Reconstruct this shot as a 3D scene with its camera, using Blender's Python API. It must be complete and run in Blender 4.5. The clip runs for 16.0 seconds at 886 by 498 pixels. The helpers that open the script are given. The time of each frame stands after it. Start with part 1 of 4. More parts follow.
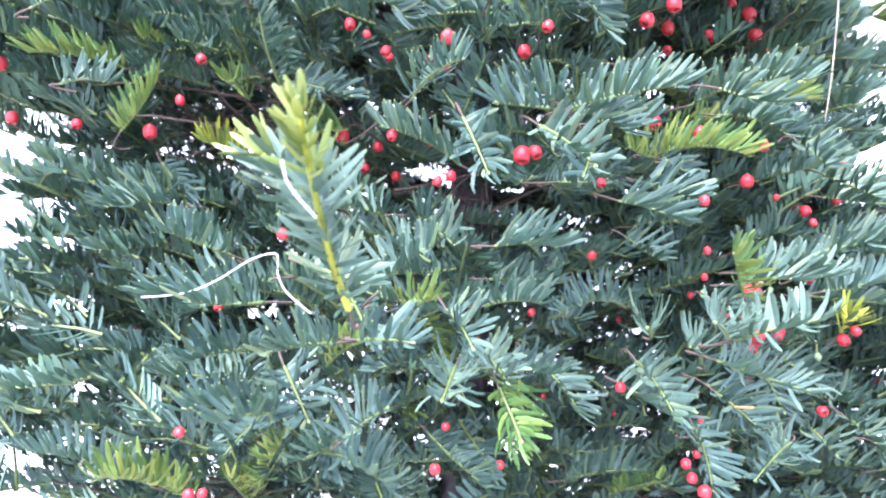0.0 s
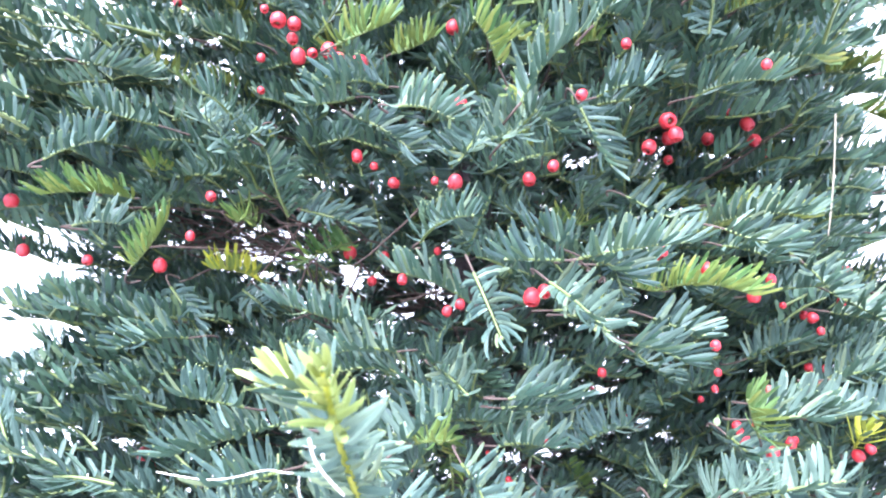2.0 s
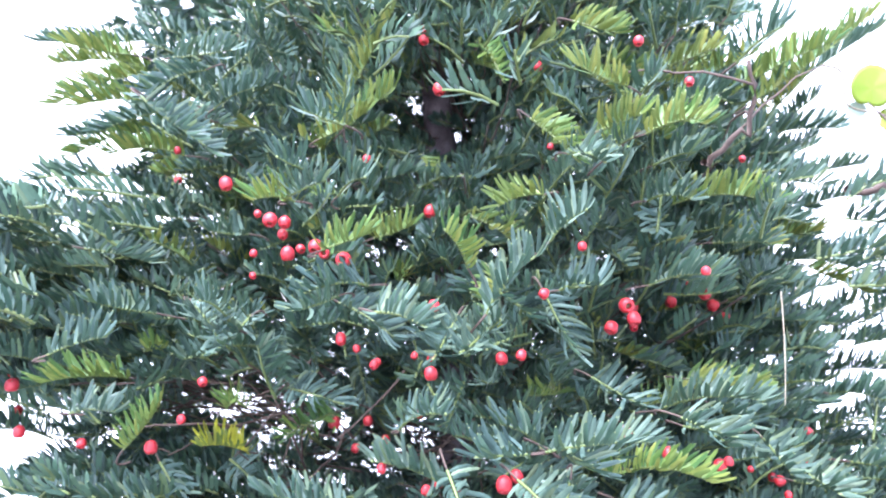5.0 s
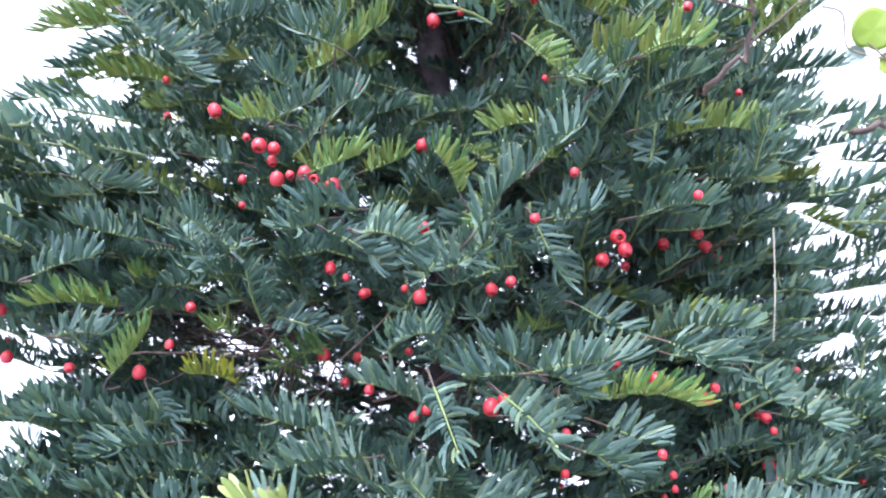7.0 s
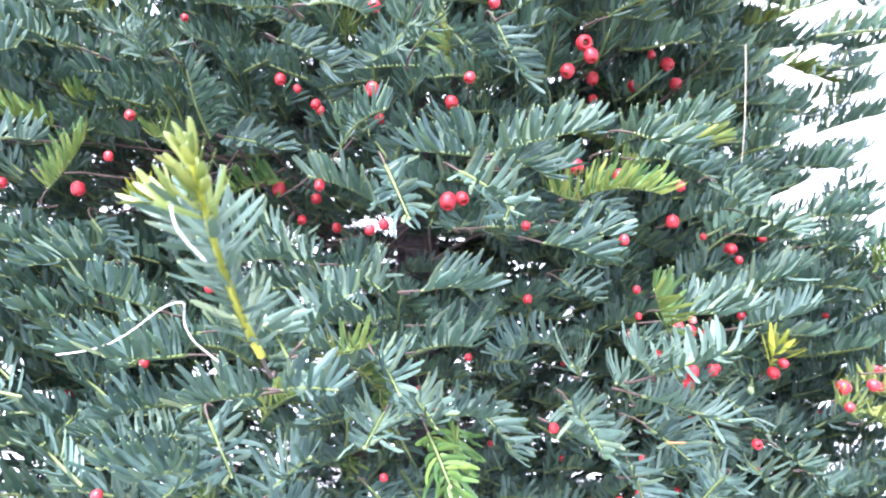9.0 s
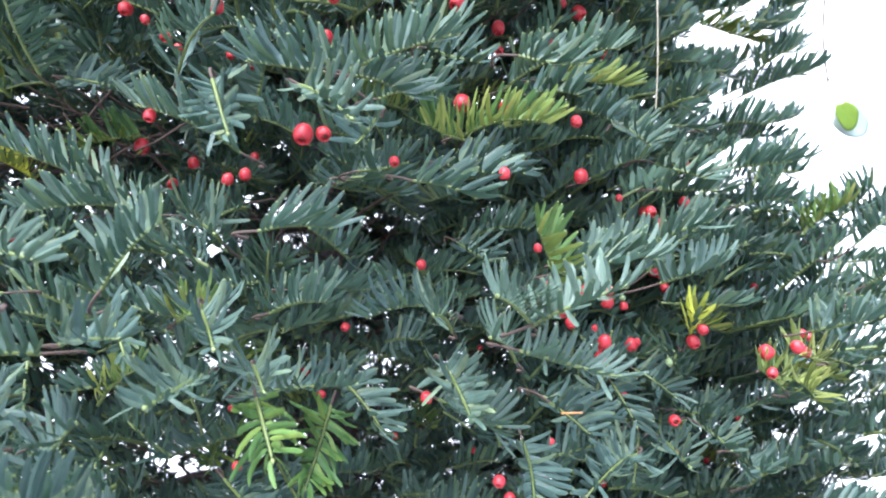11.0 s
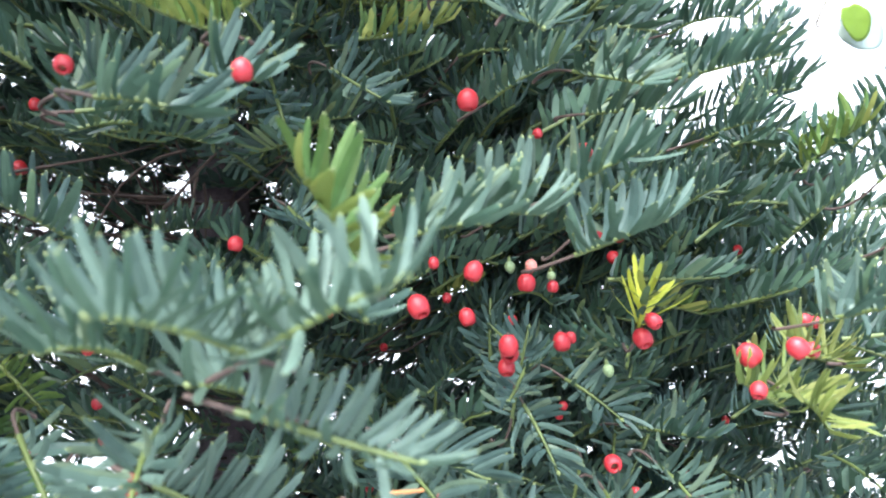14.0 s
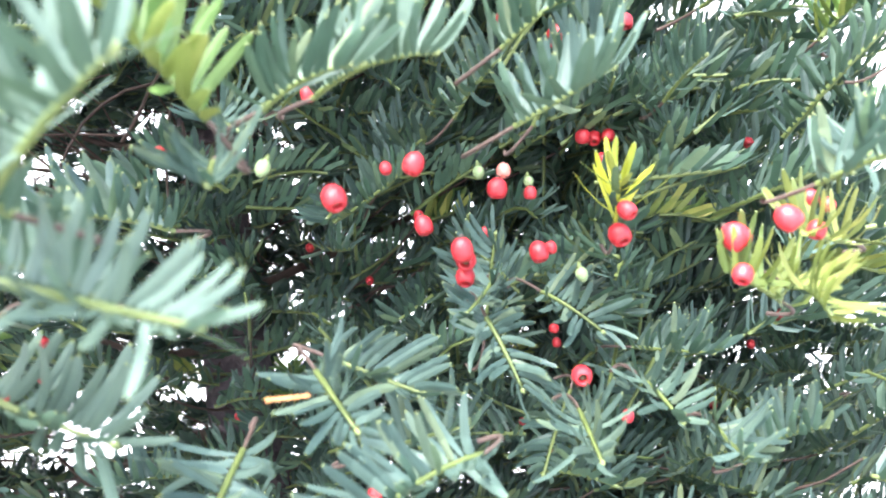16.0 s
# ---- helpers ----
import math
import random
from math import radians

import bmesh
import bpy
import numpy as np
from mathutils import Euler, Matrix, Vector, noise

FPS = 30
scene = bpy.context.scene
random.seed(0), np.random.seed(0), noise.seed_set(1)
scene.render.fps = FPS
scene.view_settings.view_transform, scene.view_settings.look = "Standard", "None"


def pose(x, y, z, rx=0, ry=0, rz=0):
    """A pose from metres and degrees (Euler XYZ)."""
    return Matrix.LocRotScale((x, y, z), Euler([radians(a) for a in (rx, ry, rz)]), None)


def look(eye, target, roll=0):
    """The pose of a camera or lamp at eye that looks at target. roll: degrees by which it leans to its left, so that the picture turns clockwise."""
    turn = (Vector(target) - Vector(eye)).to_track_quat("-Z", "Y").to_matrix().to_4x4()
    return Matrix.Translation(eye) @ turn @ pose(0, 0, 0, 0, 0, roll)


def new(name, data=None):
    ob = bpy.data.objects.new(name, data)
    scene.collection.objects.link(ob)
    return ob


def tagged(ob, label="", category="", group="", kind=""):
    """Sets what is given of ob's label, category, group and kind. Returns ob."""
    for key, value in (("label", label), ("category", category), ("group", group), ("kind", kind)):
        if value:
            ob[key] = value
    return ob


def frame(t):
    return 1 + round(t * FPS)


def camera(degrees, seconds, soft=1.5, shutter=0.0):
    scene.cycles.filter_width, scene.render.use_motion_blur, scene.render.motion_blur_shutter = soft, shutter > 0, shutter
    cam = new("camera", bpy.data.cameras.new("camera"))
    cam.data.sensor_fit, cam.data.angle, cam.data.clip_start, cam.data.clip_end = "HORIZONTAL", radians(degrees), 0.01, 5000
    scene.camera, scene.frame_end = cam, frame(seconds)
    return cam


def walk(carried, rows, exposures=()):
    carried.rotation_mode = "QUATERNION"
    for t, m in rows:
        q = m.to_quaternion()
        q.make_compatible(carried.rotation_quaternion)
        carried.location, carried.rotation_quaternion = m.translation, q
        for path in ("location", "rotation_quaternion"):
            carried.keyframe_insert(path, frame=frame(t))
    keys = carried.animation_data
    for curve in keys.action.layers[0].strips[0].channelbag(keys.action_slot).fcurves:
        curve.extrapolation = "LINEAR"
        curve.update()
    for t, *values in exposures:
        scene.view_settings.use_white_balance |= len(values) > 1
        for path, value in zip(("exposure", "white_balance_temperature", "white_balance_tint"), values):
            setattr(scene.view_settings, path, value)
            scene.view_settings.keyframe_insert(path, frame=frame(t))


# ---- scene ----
cam = camera(66.0, 16.0, soft=2.0)
cam.data.dof.use_dof, cam.data.dof.focus_distance, cam.data.dof.aperture_fstop = True, 0.36, 16.0
PATH = [
    (0, (0.0470, 0.0794, 1.4388), (-0.0515, 2.0763, 1.3856), 1.96),
    (0.5, (0.0402, 0.0706, 1.4574), (-0.0663, 2.0674, 1.4169), 1.59),
    (1, (0.0385, 0.0645, 1.4688), (-0.0890, 2.0604, 1.4700), 1.72),
    (1.5, (0.0398, 0.0689, 1.4825), (-0.0796, 2.0652, 1.5047), 0.79),
    (2, (0.0394, 0.0772, 1.4984), (-0.0597, 2.0741, 1.5483), 0.63),
    (2.5, (0.0408, 0.0817, 1.5159), (-0.0429, 2.0774, 1.6164), 0.13),
    (3, (0.0439, 0.0804, 1.5241), (-0.0278, 2.0736, 1.6729), 0.05),
    (3.5, (0.0454, 0.0750, 1.5320), (-0.0250, 2.0623, 1.7463), -0.06),
    (4, (0.0463, 0.0632, 1.5381), (-0.0236, 2.0412, 1.8253), -0.14),
    (4.2, (0.0475, 0.0568, 1.5404), (-0.0262, 2.0294, 1.8617), -0.29),
    (6.3, (0.0511, 0.0319, 1.5484), (-0.0046, 1.9972, 1.9151), 0.23),
    (6.5, (0.0515, 0.0371, 1.5396), (-0.0054, 2.0069, 1.8813), 0.43),
    (7, (0.0531, 0.0475, 1.5190), (-0.0060, 2.0282, 1.7897), 0.49),
    (7.5, (0.0544, 0.0500, 1.5023), (0.0140, 2.0385, 1.7128), 0.60),
    (8, (0.0564, 0.0513, 1.4837), (0.0209, 2.0449, 1.6401), 0.48),
    (8.5, (0.0597, 0.0622, 1.4568), (0.0301, 2.0584, 1.5760), -0.21),
    (9, (0.0654, 0.0767, 1.4354), (0.0745, 2.0740, 1.5384), 0.06),
    (9.5, (0.0754, 0.0835, 1.4278), (0.1247, 2.0794, 1.5459), -0.92),
    (9.7, (0.0807, 0.0871, 1.4220), (0.1539, 2.0824, 1.5385), -1.40),
    (11.8, (0.1513, 0.1710, 1.3997), (0.2905, 2.1546, 1.6147), -0.49),
    (12, (0.1614, 0.1804, 1.4053), (0.3137, 2.1617, 1.6322), -0.72),
    (12.5, (0.1745, 0.2056, 1.4137), (0.3412, 2.1863, 1.6350), -1.68),
    (13, (0.1816, 0.2232, 1.4196), (0.3220, 2.2080, 1.6218), -2.69),
    (13.5, (0.1932, 0.2443, 1.4157), (0.3140, 2.2347, 1.5686), -3.50),
    (14, (0.2009, 0.2702, 1.4058), (0.3021, 2.2661, 1.4840), -3.63),
    (14.5, (0.2095, 0.2842, 1.3979), (0.2890, 2.2826, 1.4111), -4.66),
    (15, (0.2177, 0.2941, 1.3912), (0.2608, 2.2936, 1.3842), -5.65),
    (15.5, (0.2328, 0.2978, 1.3848), (0.2176, 2.2976, 1.3585), -5.87),
    (16, (0.2390, 0.3052, 1.3784), (0.1835, 2.3044, 1.3661), -6.60),
]
walk(cam, [(t, look(eye, target, roll)) for t, eye, target, roll in PATH], [(0, 2.80, 6120, 20), (3, 3.07, 6170, 20), (4.2, 3.14, 6220, 23), (6.3, 1.64, 5920, 14), (7, 2.10, 6070, 18), (7.5, 2.47, 6170, 19), (8, 2.82, 6270, 20), (9, 2.80, 6320, 21), (9.7, 2.78, 6320, 21), (11.8, 1.78, 6370, 10), (13, 1.82, 6520, 10), (14, 2.28, 6620, 9), (14.5, 2.46, 6780, 7), (16, 3.14, 7020, 13)])

# ---- light ----
world = bpy.data.worlds.new("world")
scene.world = world
world.use_nodes = True
wt = world.node_tree
sky = wt.nodes.new("ShaderNodeTexSky")
sky.sky_type = "NISHITA"
sky.sun_disc = False
sky.sun_elevation, sky.sun_rotation = radians(62), radians(203)
sky.dust_density = 1.5
wt.links.new(sky.outputs["Color"], wt.nodes["Background"].inputs["Color"])
wt.nodes["Background"].inputs["Strength"].default_value = 0.15

sun = new("sun", bpy.data.lights.new("sun", "SUN"))
sun.data.energy, sun.data.angle, sun.data.color = 3.6, radians(55), (0.90, 0.96, 1.0)
sun.matrix_world = look((-0.75, -1.15, 5.0), (0, 0.6, 1.5))


# ---- materials ----
def shader(name):
    m = bpy.data.materials.new(name)
    m.use_nodes = True
    return m, m.node_tree, m.node_tree.nodes["Principled BSDF"]


def ramp(t, stops):
    n = t.nodes.new("ShaderNodeValToRGB")
    e = n.color_ramp.elements
    while len(e) < len(stops):
        e.new(0.5)
    for el, (at, c) in zip(e, stops):
        el.position, el.color = at, (*c, 1)
    return n


def leaf_material(name, dark, mid, light, tip, rough=0.40, glow=0.25):
    """Needle skin: each needle its own tint, mottled along its length; a little light comes through."""
    m, t, b = shader(name)
    geo = t.nodes.new("ShaderNodeNewGeometry")
    cr = ramp(t, [(0.0, dark), (0.45, mid), (0.9, light), (1.0, tip)])
    t.links.new(geo.outputs["Random Per Island"], cr.inputs["Fac"])
    ns = t.nodes.new("ShaderNodeTexNoise")
    ns.inputs["Scale"].default_value, ns.inputs["Detail"].default_value = 160, 4
    co = t.nodes.new("ShaderNodeTexCoord")
    t.links.new(co.outputs["Object"], ns.inputs["Vector"])
    mr = t.nodes.new("ShaderNodeMapRange")
    mr.inputs["To Min"].default_value, mr.inputs["To Max"].default_value = 0.72, 1.28
    t.links.new(ns.outputs["Fac"], mr.inputs["Value"])
    hs = t.nodes.new("ShaderNodeHueSaturation")
    t.links.new(cr.outputs["Color"], hs.inputs["Color"])
    t.links.new(mr.outputs["Result"], hs.inputs["Value"])
    b.inputs["Specular IOR Level"].default_value = 0.42
    ob = t.nodes.new("ShaderNodeObjectInfo")
    hr = t.nodes.new("ShaderNodeMapRange")
    hr.inputs["To Min"].default_value, hr.inputs["To Max"].default_value = 0.485, 0.515
    t.links.new(ob.outputs["Random"], hr.inputs["Value"])
    t.links.new(hr.outputs["Result"], hs.inputs["Hue"])
    t.links.new(hs.outputs["Color"], b.inputs["Base Color"])
    rr = t.nodes.new("ShaderNodeMapRange")
    rr.inputs["To Min"].default_value, rr.inputs["To Max"].default_value = rough - 0.06, rough + 0.14
    t.links.new(ns.outputs["Fac"], rr.inputs["Value"])
    t.links.new(rr.outputs["Result"], b.inputs["Roughness"])
    bump = t.nodes.new("ShaderNodeBump")
    bump.inputs["Strength"].default_value, bump.inputs["Distance"].default_value = 0.25, 0.0004
    t.links.new(ns.outputs["Fac"], bump.inputs["Height"])
    t.links.new(bump.outputs["Normal"], b.inputs["Normal"])
    tr = t.nodes.new("ShaderNodeBsdfTranslucent")
    t.links.new(hs.outputs["Color"], tr.inputs["Color"])
    mix = t.nodes.new("ShaderNodeMixShader")
    mix.inputs["Fac"].default_value = glow
    t.links.new(b.outputs["BSDF"], mix.inputs[1])
    t.links.new(tr.outputs["BSDF"], mix.inputs[2])
    t.links.new(mix.outputs["Shader"], t.nodes["Material Output"].inputs["Surface"])
    return m


def plain_material(name, stops, scale, rough, bump=0.3, dist=0.001, subsurface=0.0, coord="Object"):
    m, t, b = shader(name)
    co = t.nodes.new("ShaderNodeTexCoord")
    ns = t.nodes.new("ShaderNodeTexNoise")
    ns.inputs["Scale"].default_value, ns.inputs["Detail"].default_value = scale, 6
    t.links.new(co.outputs[coord], ns.inputs["Vector"])
    n2 = t.nodes.new("ShaderNodeTexNoise")
    n2.inputs["Scale"].default_value, n2.inputs["Detail"].default_value = scale * 7, 3
    t.links.new(co.outputs[coord], n2.inputs["Vector"])
    mx = t.nodes.new("ShaderNodeMath")
    mx.operation = "MULTIPLY_ADD"
    t.links.new(n2.outputs["Fac"], mx.inputs[0])
    mx.inputs[1].default_value = 0.4
    t.links.new(ns.outputs["Fac"], mx.inputs[2])
    cr = ramp(t, stops)
    t.links.new(mx.outputs["Value"], cr.inputs["Fac"])
    t.links.new(cr.outputs["Color"], b.inputs["Base Color"])
    b.inputs["Roughness"].default_value = rough
    b.inputs["Subsurface Weight"].default_value = subsurface
    b.inputs["Subsurface Radius"].default_value = (0.004, 0.001, 0.001)
    bn = t.nodes.new("ShaderNodeBump")
    bn.inputs["Strength"].default_value, bn.inputs["Distance"].default_value = bump, dist
    t.links.new(mx.outputs["Value"], bn.inputs["Height"])
    t.links.new(bn.outputs["Normal"], b.inputs["Normal"])
    return m


M_TOP = {
    "g": leaf_material("needle_blue_green", (0.056, 0.100, 0.086), (0.091, 0.152, 0.128), (0.122, 0.188, 0.151), (0.187, 0.23, 0.112)),
    "l": leaf_material("needle_light_green", (0.068, 0.117, 0.095), (0.106, 0.166, 0.131), (0.140, 0.205, 0.154), (0.218, 0.26, 0.121)),
    "y": leaf_material("needle_yellow_green", (0.070, 0.140, 0.045), (0.105, 0.190, 0.055), (0.150, 0.235, 0.060), (0.24, 0.30, 0.07), glow=0.28),
    "Y": leaf_material("needle_yellow", (0.30, 0.33, 0.05), (0.44, 0.44, 0.05), (0.52, 0.50, 0.06), (0.60, 0.55, 0.12), glow=0.3),
    "k": leaf_material("needle_lemon", (0.16, 0.22, 0.07), (0.24, 0.295, 0.09), (0.33, 0.37, 0.12), (0.42, 0.44, 0.17), glow=0.3),
    # darker copy of the needle green: shade within the crown put into the colour
    "d": leaf_material("needle_shade_green", (0.032, 0.061, 0.052), (0.049, 0.088, 0.072), (0.067, 0.114, 0.086), (0.098, 0.14, 0.065)),
}
M_UNDER = leaf_material("needle_underside", (0.050, 0.108, 0.072), (0.075, 0.142, 0.094), (0.100, 0.172, 0.106), (0.15, 0.21, 0.09), rough=0.55)
M_UNDER_Y = leaf_material("needle_underside_yellow", (0.16, 0.22, 0.06), (0.22, 0.28, 0.07), (0.30, 0.33, 0.08), (0.36, 0.36, 0.1), rough=0.5)
M_STEM = plain_material("young_stem", [(0.3, (0.055, 0.088, 0.030)), (0.7, (0.12, 0.155, 0.048))], 220, 0.5)
M_STEM_Y = plain_material("yellow_stem", [(0.3, (0.22, 0.25, 0.03)), (0.7, (0.38, 0.37, 0.05))], 220, 0.5)
M_TWIG = plain_material("brown_twig", [(0.3, (0.030, 0.020, 0.017)), (0.7, (0.085, 0.055, 0.045))], 160, 0.8, 0.6)
M_BARK = plain_material("yew_bark", [(0.3, (0.026, 0.018, 0.023)), (0.55, (0.062, 0.043, 0.052)), (0.8, (0.115, 0.088, 0.098))], 60, 0.85, 0.9, 0.004)
M_BUD = plain_material("bud", [(0.3, (0.11, 0.16, 0.06)), (0.8, (0.20, 0.24, 0.09))], 300, 0.5)
M_ARIL = plain_material("red_aril", [(0.25, (0.28, 0.008, 0.018)), (0.6, (0.40, 0.016, 0.026)), (0.95, (0.50, 0.045, 0.050))], 120, 0.42, 0.12, 0.0004, 0.25)
M_ARIL_PINK = plain_material("pale_aril", [(0.25, (0.66, 0.10, 0.08)), (0.8, (0.82, 0.30, 0.24))], 120, 0.4, 0.12, 0.0004, 0.25)
M_SEED = plain_material("seed", [(0.3, (0.05, 0.035, 0.02)), (0.8, (0.16, 0.11, 0.06))], 200, 0.45)
M_SEED_GREEN = plain_material("unripe_seed", [(0.3, (0.14, 0.21, 0.09)), (0.8, (0.24, 0.31, 0.15))], 200, 0.45)
M_SILK = plain_material("pale_fibre", [(0.3, (0.36, 0.32, 0.29)), (0.8, (0.60, 0.56, 0.52))], 300, 0.6)
M_STRAW = plain_material("dry_grass", [(0.3, (0.34, 0.27, 0.18)), (0.8, (0.58, 0.49, 0.36))], 300, 0.7)
M_VINE_STEM = plain_material("vine_stem", [(0.3, (0.06, 0.05, 0.03)), (0.8, (0.16, 0.13, 0.09))], 200, 0.7)
M_VINE_LEAF = leaf_material("vine_leaf", (0.19, 0.27, 0.025), (0.21, 0.29, 0.03), (0.23, 0.31, 0.03), (0.25, 0.32, 0.04), rough=0.45, glow=0.45)
M_VINE_PALE = leaf_material("vine_leaf_pale", (0.27, 0.33, 0.29), (0.30, 0.36, 0.31), (0.33, 0.39, 0.33), (0.36, 0.42, 0.34), rough=0.5, glow=0.2)
M_WALL = plain_material("white_cladding", [(0.3, (0.74, 0.74, 0.76)), (0.8, (0.82, 0.82, 0.83))], 3, 0.5, 0.1, 0.001)
M_CORE = plain_material("grey_backing", [(0.3, (0.24, 0.24, 0.26)), (0.8, (0.32, 0.32, 0.34))], 6, 0.8)
M_GROUND = plain_material("grey_concrete", [(0.3, (0.19, 0.185, 0.195)), (0.6, (0.25, 0.245, 0.255)), (0.85, (0.31, 0.305, 0.315))], 5, 0.9, 0.5, 0.004)


# ---- mesh helpers ----
def mesh_of(name, verts, quads, tris, qmat, tmat, mats, flat=()):
    """A smooth mesh from arrays of quads and triangles with their material slots."""
    me = bpy.data.meshes.new(name)
    verts = np.asarray(verts, np.float32)
    quads, tris = np.asarray(quads, np.int32).reshape(-1, 4), np.asarray(tris, np.int32).reshape(-1, 3)
    nq, nt = len(quads), len(tris)
    me.vertices.add(len(verts))
    me.vertices.foreach_set("co", verts.ravel())
    me.loops.add(4 * nq + 3 * nt)
    me.loops.foreach_set("vertex_index", np.concatenate([quads.ravel(), tris.ravel()]))
    me.polygons.add(nq + nt)
    me.polygons.foreach_set("loop_start", np.concatenate([np.arange(nq) * 4, 4 * nq + np.arange(nt) * 3]).astype(np.int32))
    me.polygons.foreach_set("material_index", np.concatenate([np.asarray(qmat, np.int32), np.asarray(tmat, np.int32)]))
    slots = np.concatenate([np.asarray(qmat, np.int32), np.asarray(tmat, np.int32)])
    me.polygons.foreach_set("use_smooth", ~np.isin(slots, flat))
    for m in mats:
        me.materials.append(m)
    me.update(calc_edges=True)
    return me


class Bag:
    """Collects pieces of geometry for one mesh."""

    def __init__(self):
        self.v, self.q, self.t, self.qm, self.tm, self.n = [], [], [], [], [], 0

    def add(self, verts, quads=(), tris=(), qm=(), tm=()):
        self.v.append(np.asarray(verts, float).reshape(-1, 3))
        if len(quads):
            self.q.append(np.asarray(quads) + self.n)
            self.qm.append(np.broadcast_to(qm, len(quads)))
        if len(tris):
            self.t.append(np.asarray(tris) + self.n)
            self.tm.append(np.broadcast_to(tm, len(tris)))
        self.n += len(self.v[-1])

    def arrays(self):
        z4, z3, z = np.zeros((0, 4), int), np.zeros((0, 3), int), np.zeros(0, int)
        return (np.concatenate(self.v), np.concatenate(self.q) if self.q else z4, np.concatenate(self.t) if self.t else z3,
                np.concatenate(self.qm) if self.qm else z, np.concatenate(self.tm) if self.tm else z)

    def mesh(self, name, mats, flat=()):
        return mesh_of(name, *self.arrays(), mats, flat)


def part(name, me, parent, label=""):
    ob = new(name, me)
    ob.parent = parent
    return tagged(ob, label)


def unit(v):
    v = np.asarray(v, float)
    return v / np.maximum(np.linalg.norm(v, axis=-1, keepdims=True), 1e-9)


def tube(bag, pts, radii, sides=6, mat=0, cap=True, rough=0.0, rng=None):
    """A tapered tube along a line of points."""
    pts, k = np.asarray(pts, float), len(pts)
    tan = unit(np.gradient(pts, axis=0))
    ref = np.array([0.0, 0.0, 1.0]) if abs(tan[0][2]) < 0.9 else np.array([1.0, 0.0, 0.0])
    a = unit(np.cross(tan, ref))
    b = np.cross(tan, a)
    ang = np.arange(sides) * 2 * np.pi / sides
    r = np.broadcast_to(radii, k)[:, None, None]
    if rough and rng is not None:
        r = r * (1 + rough * rng.normal(size=(k, sides, 1)))
    ring = pts[:, None, :] + r * (np.cos(ang)[None, :, None] * a[:, None, :] + np.sin(ang)[None, :, None] * b[:, None, :])
    idx = np.arange(k * sides).reshape(k, sides)
    nxt = np.roll(idx, -1, axis=1)
    quads = np.stack([idx[:-1], nxt[:-1], nxt[1:], idx[1:]], -1).reshape(-1, 4)
    verts, tris = ring.reshape(-1, 3), []
    if cap:
        verts = np.concatenate([verts, [pts[-1] + tan[-1] * radii_last(radii) * 0.6]])
        tris = [(idx[-1][i], idx[-1][(i + 1) % sides], k * sides) for i in range(sides)]
    bag.add(verts, quads, tris, mat, mat)


def radii_last(r):
    return float(np.ravel(r)[-1])


def curve_points(a, b, sag, k=8, wob=0.0, rng=None):
    """Points from a to b, bowed by the vector sag."""
    s = np.linspace(0, 1, k)[:, None]
    p = np.asarray(a, float) * (1 - s) + np.asarray(b, float) * s + np.asarray(sag, float) * (4 * s * (1 - s))
    if wob and rng is not None:
        p[1:-1] += rng.normal(size=(k - 2, 3)) * wob
    return p


# ---- yew needles and twigs ----
FINE_S, FINE_W = np.array([0.0, 0.07, 0.32, 0.70, 0.90, 0.965]), np.array([0.30, 0.76, 1.0, 0.94, 0.72, 0.38])
COARSE_S, COARSE_W = np.array([0.0, 0.30, 0.86]), np.array([0.45, 1.0, 0.90])


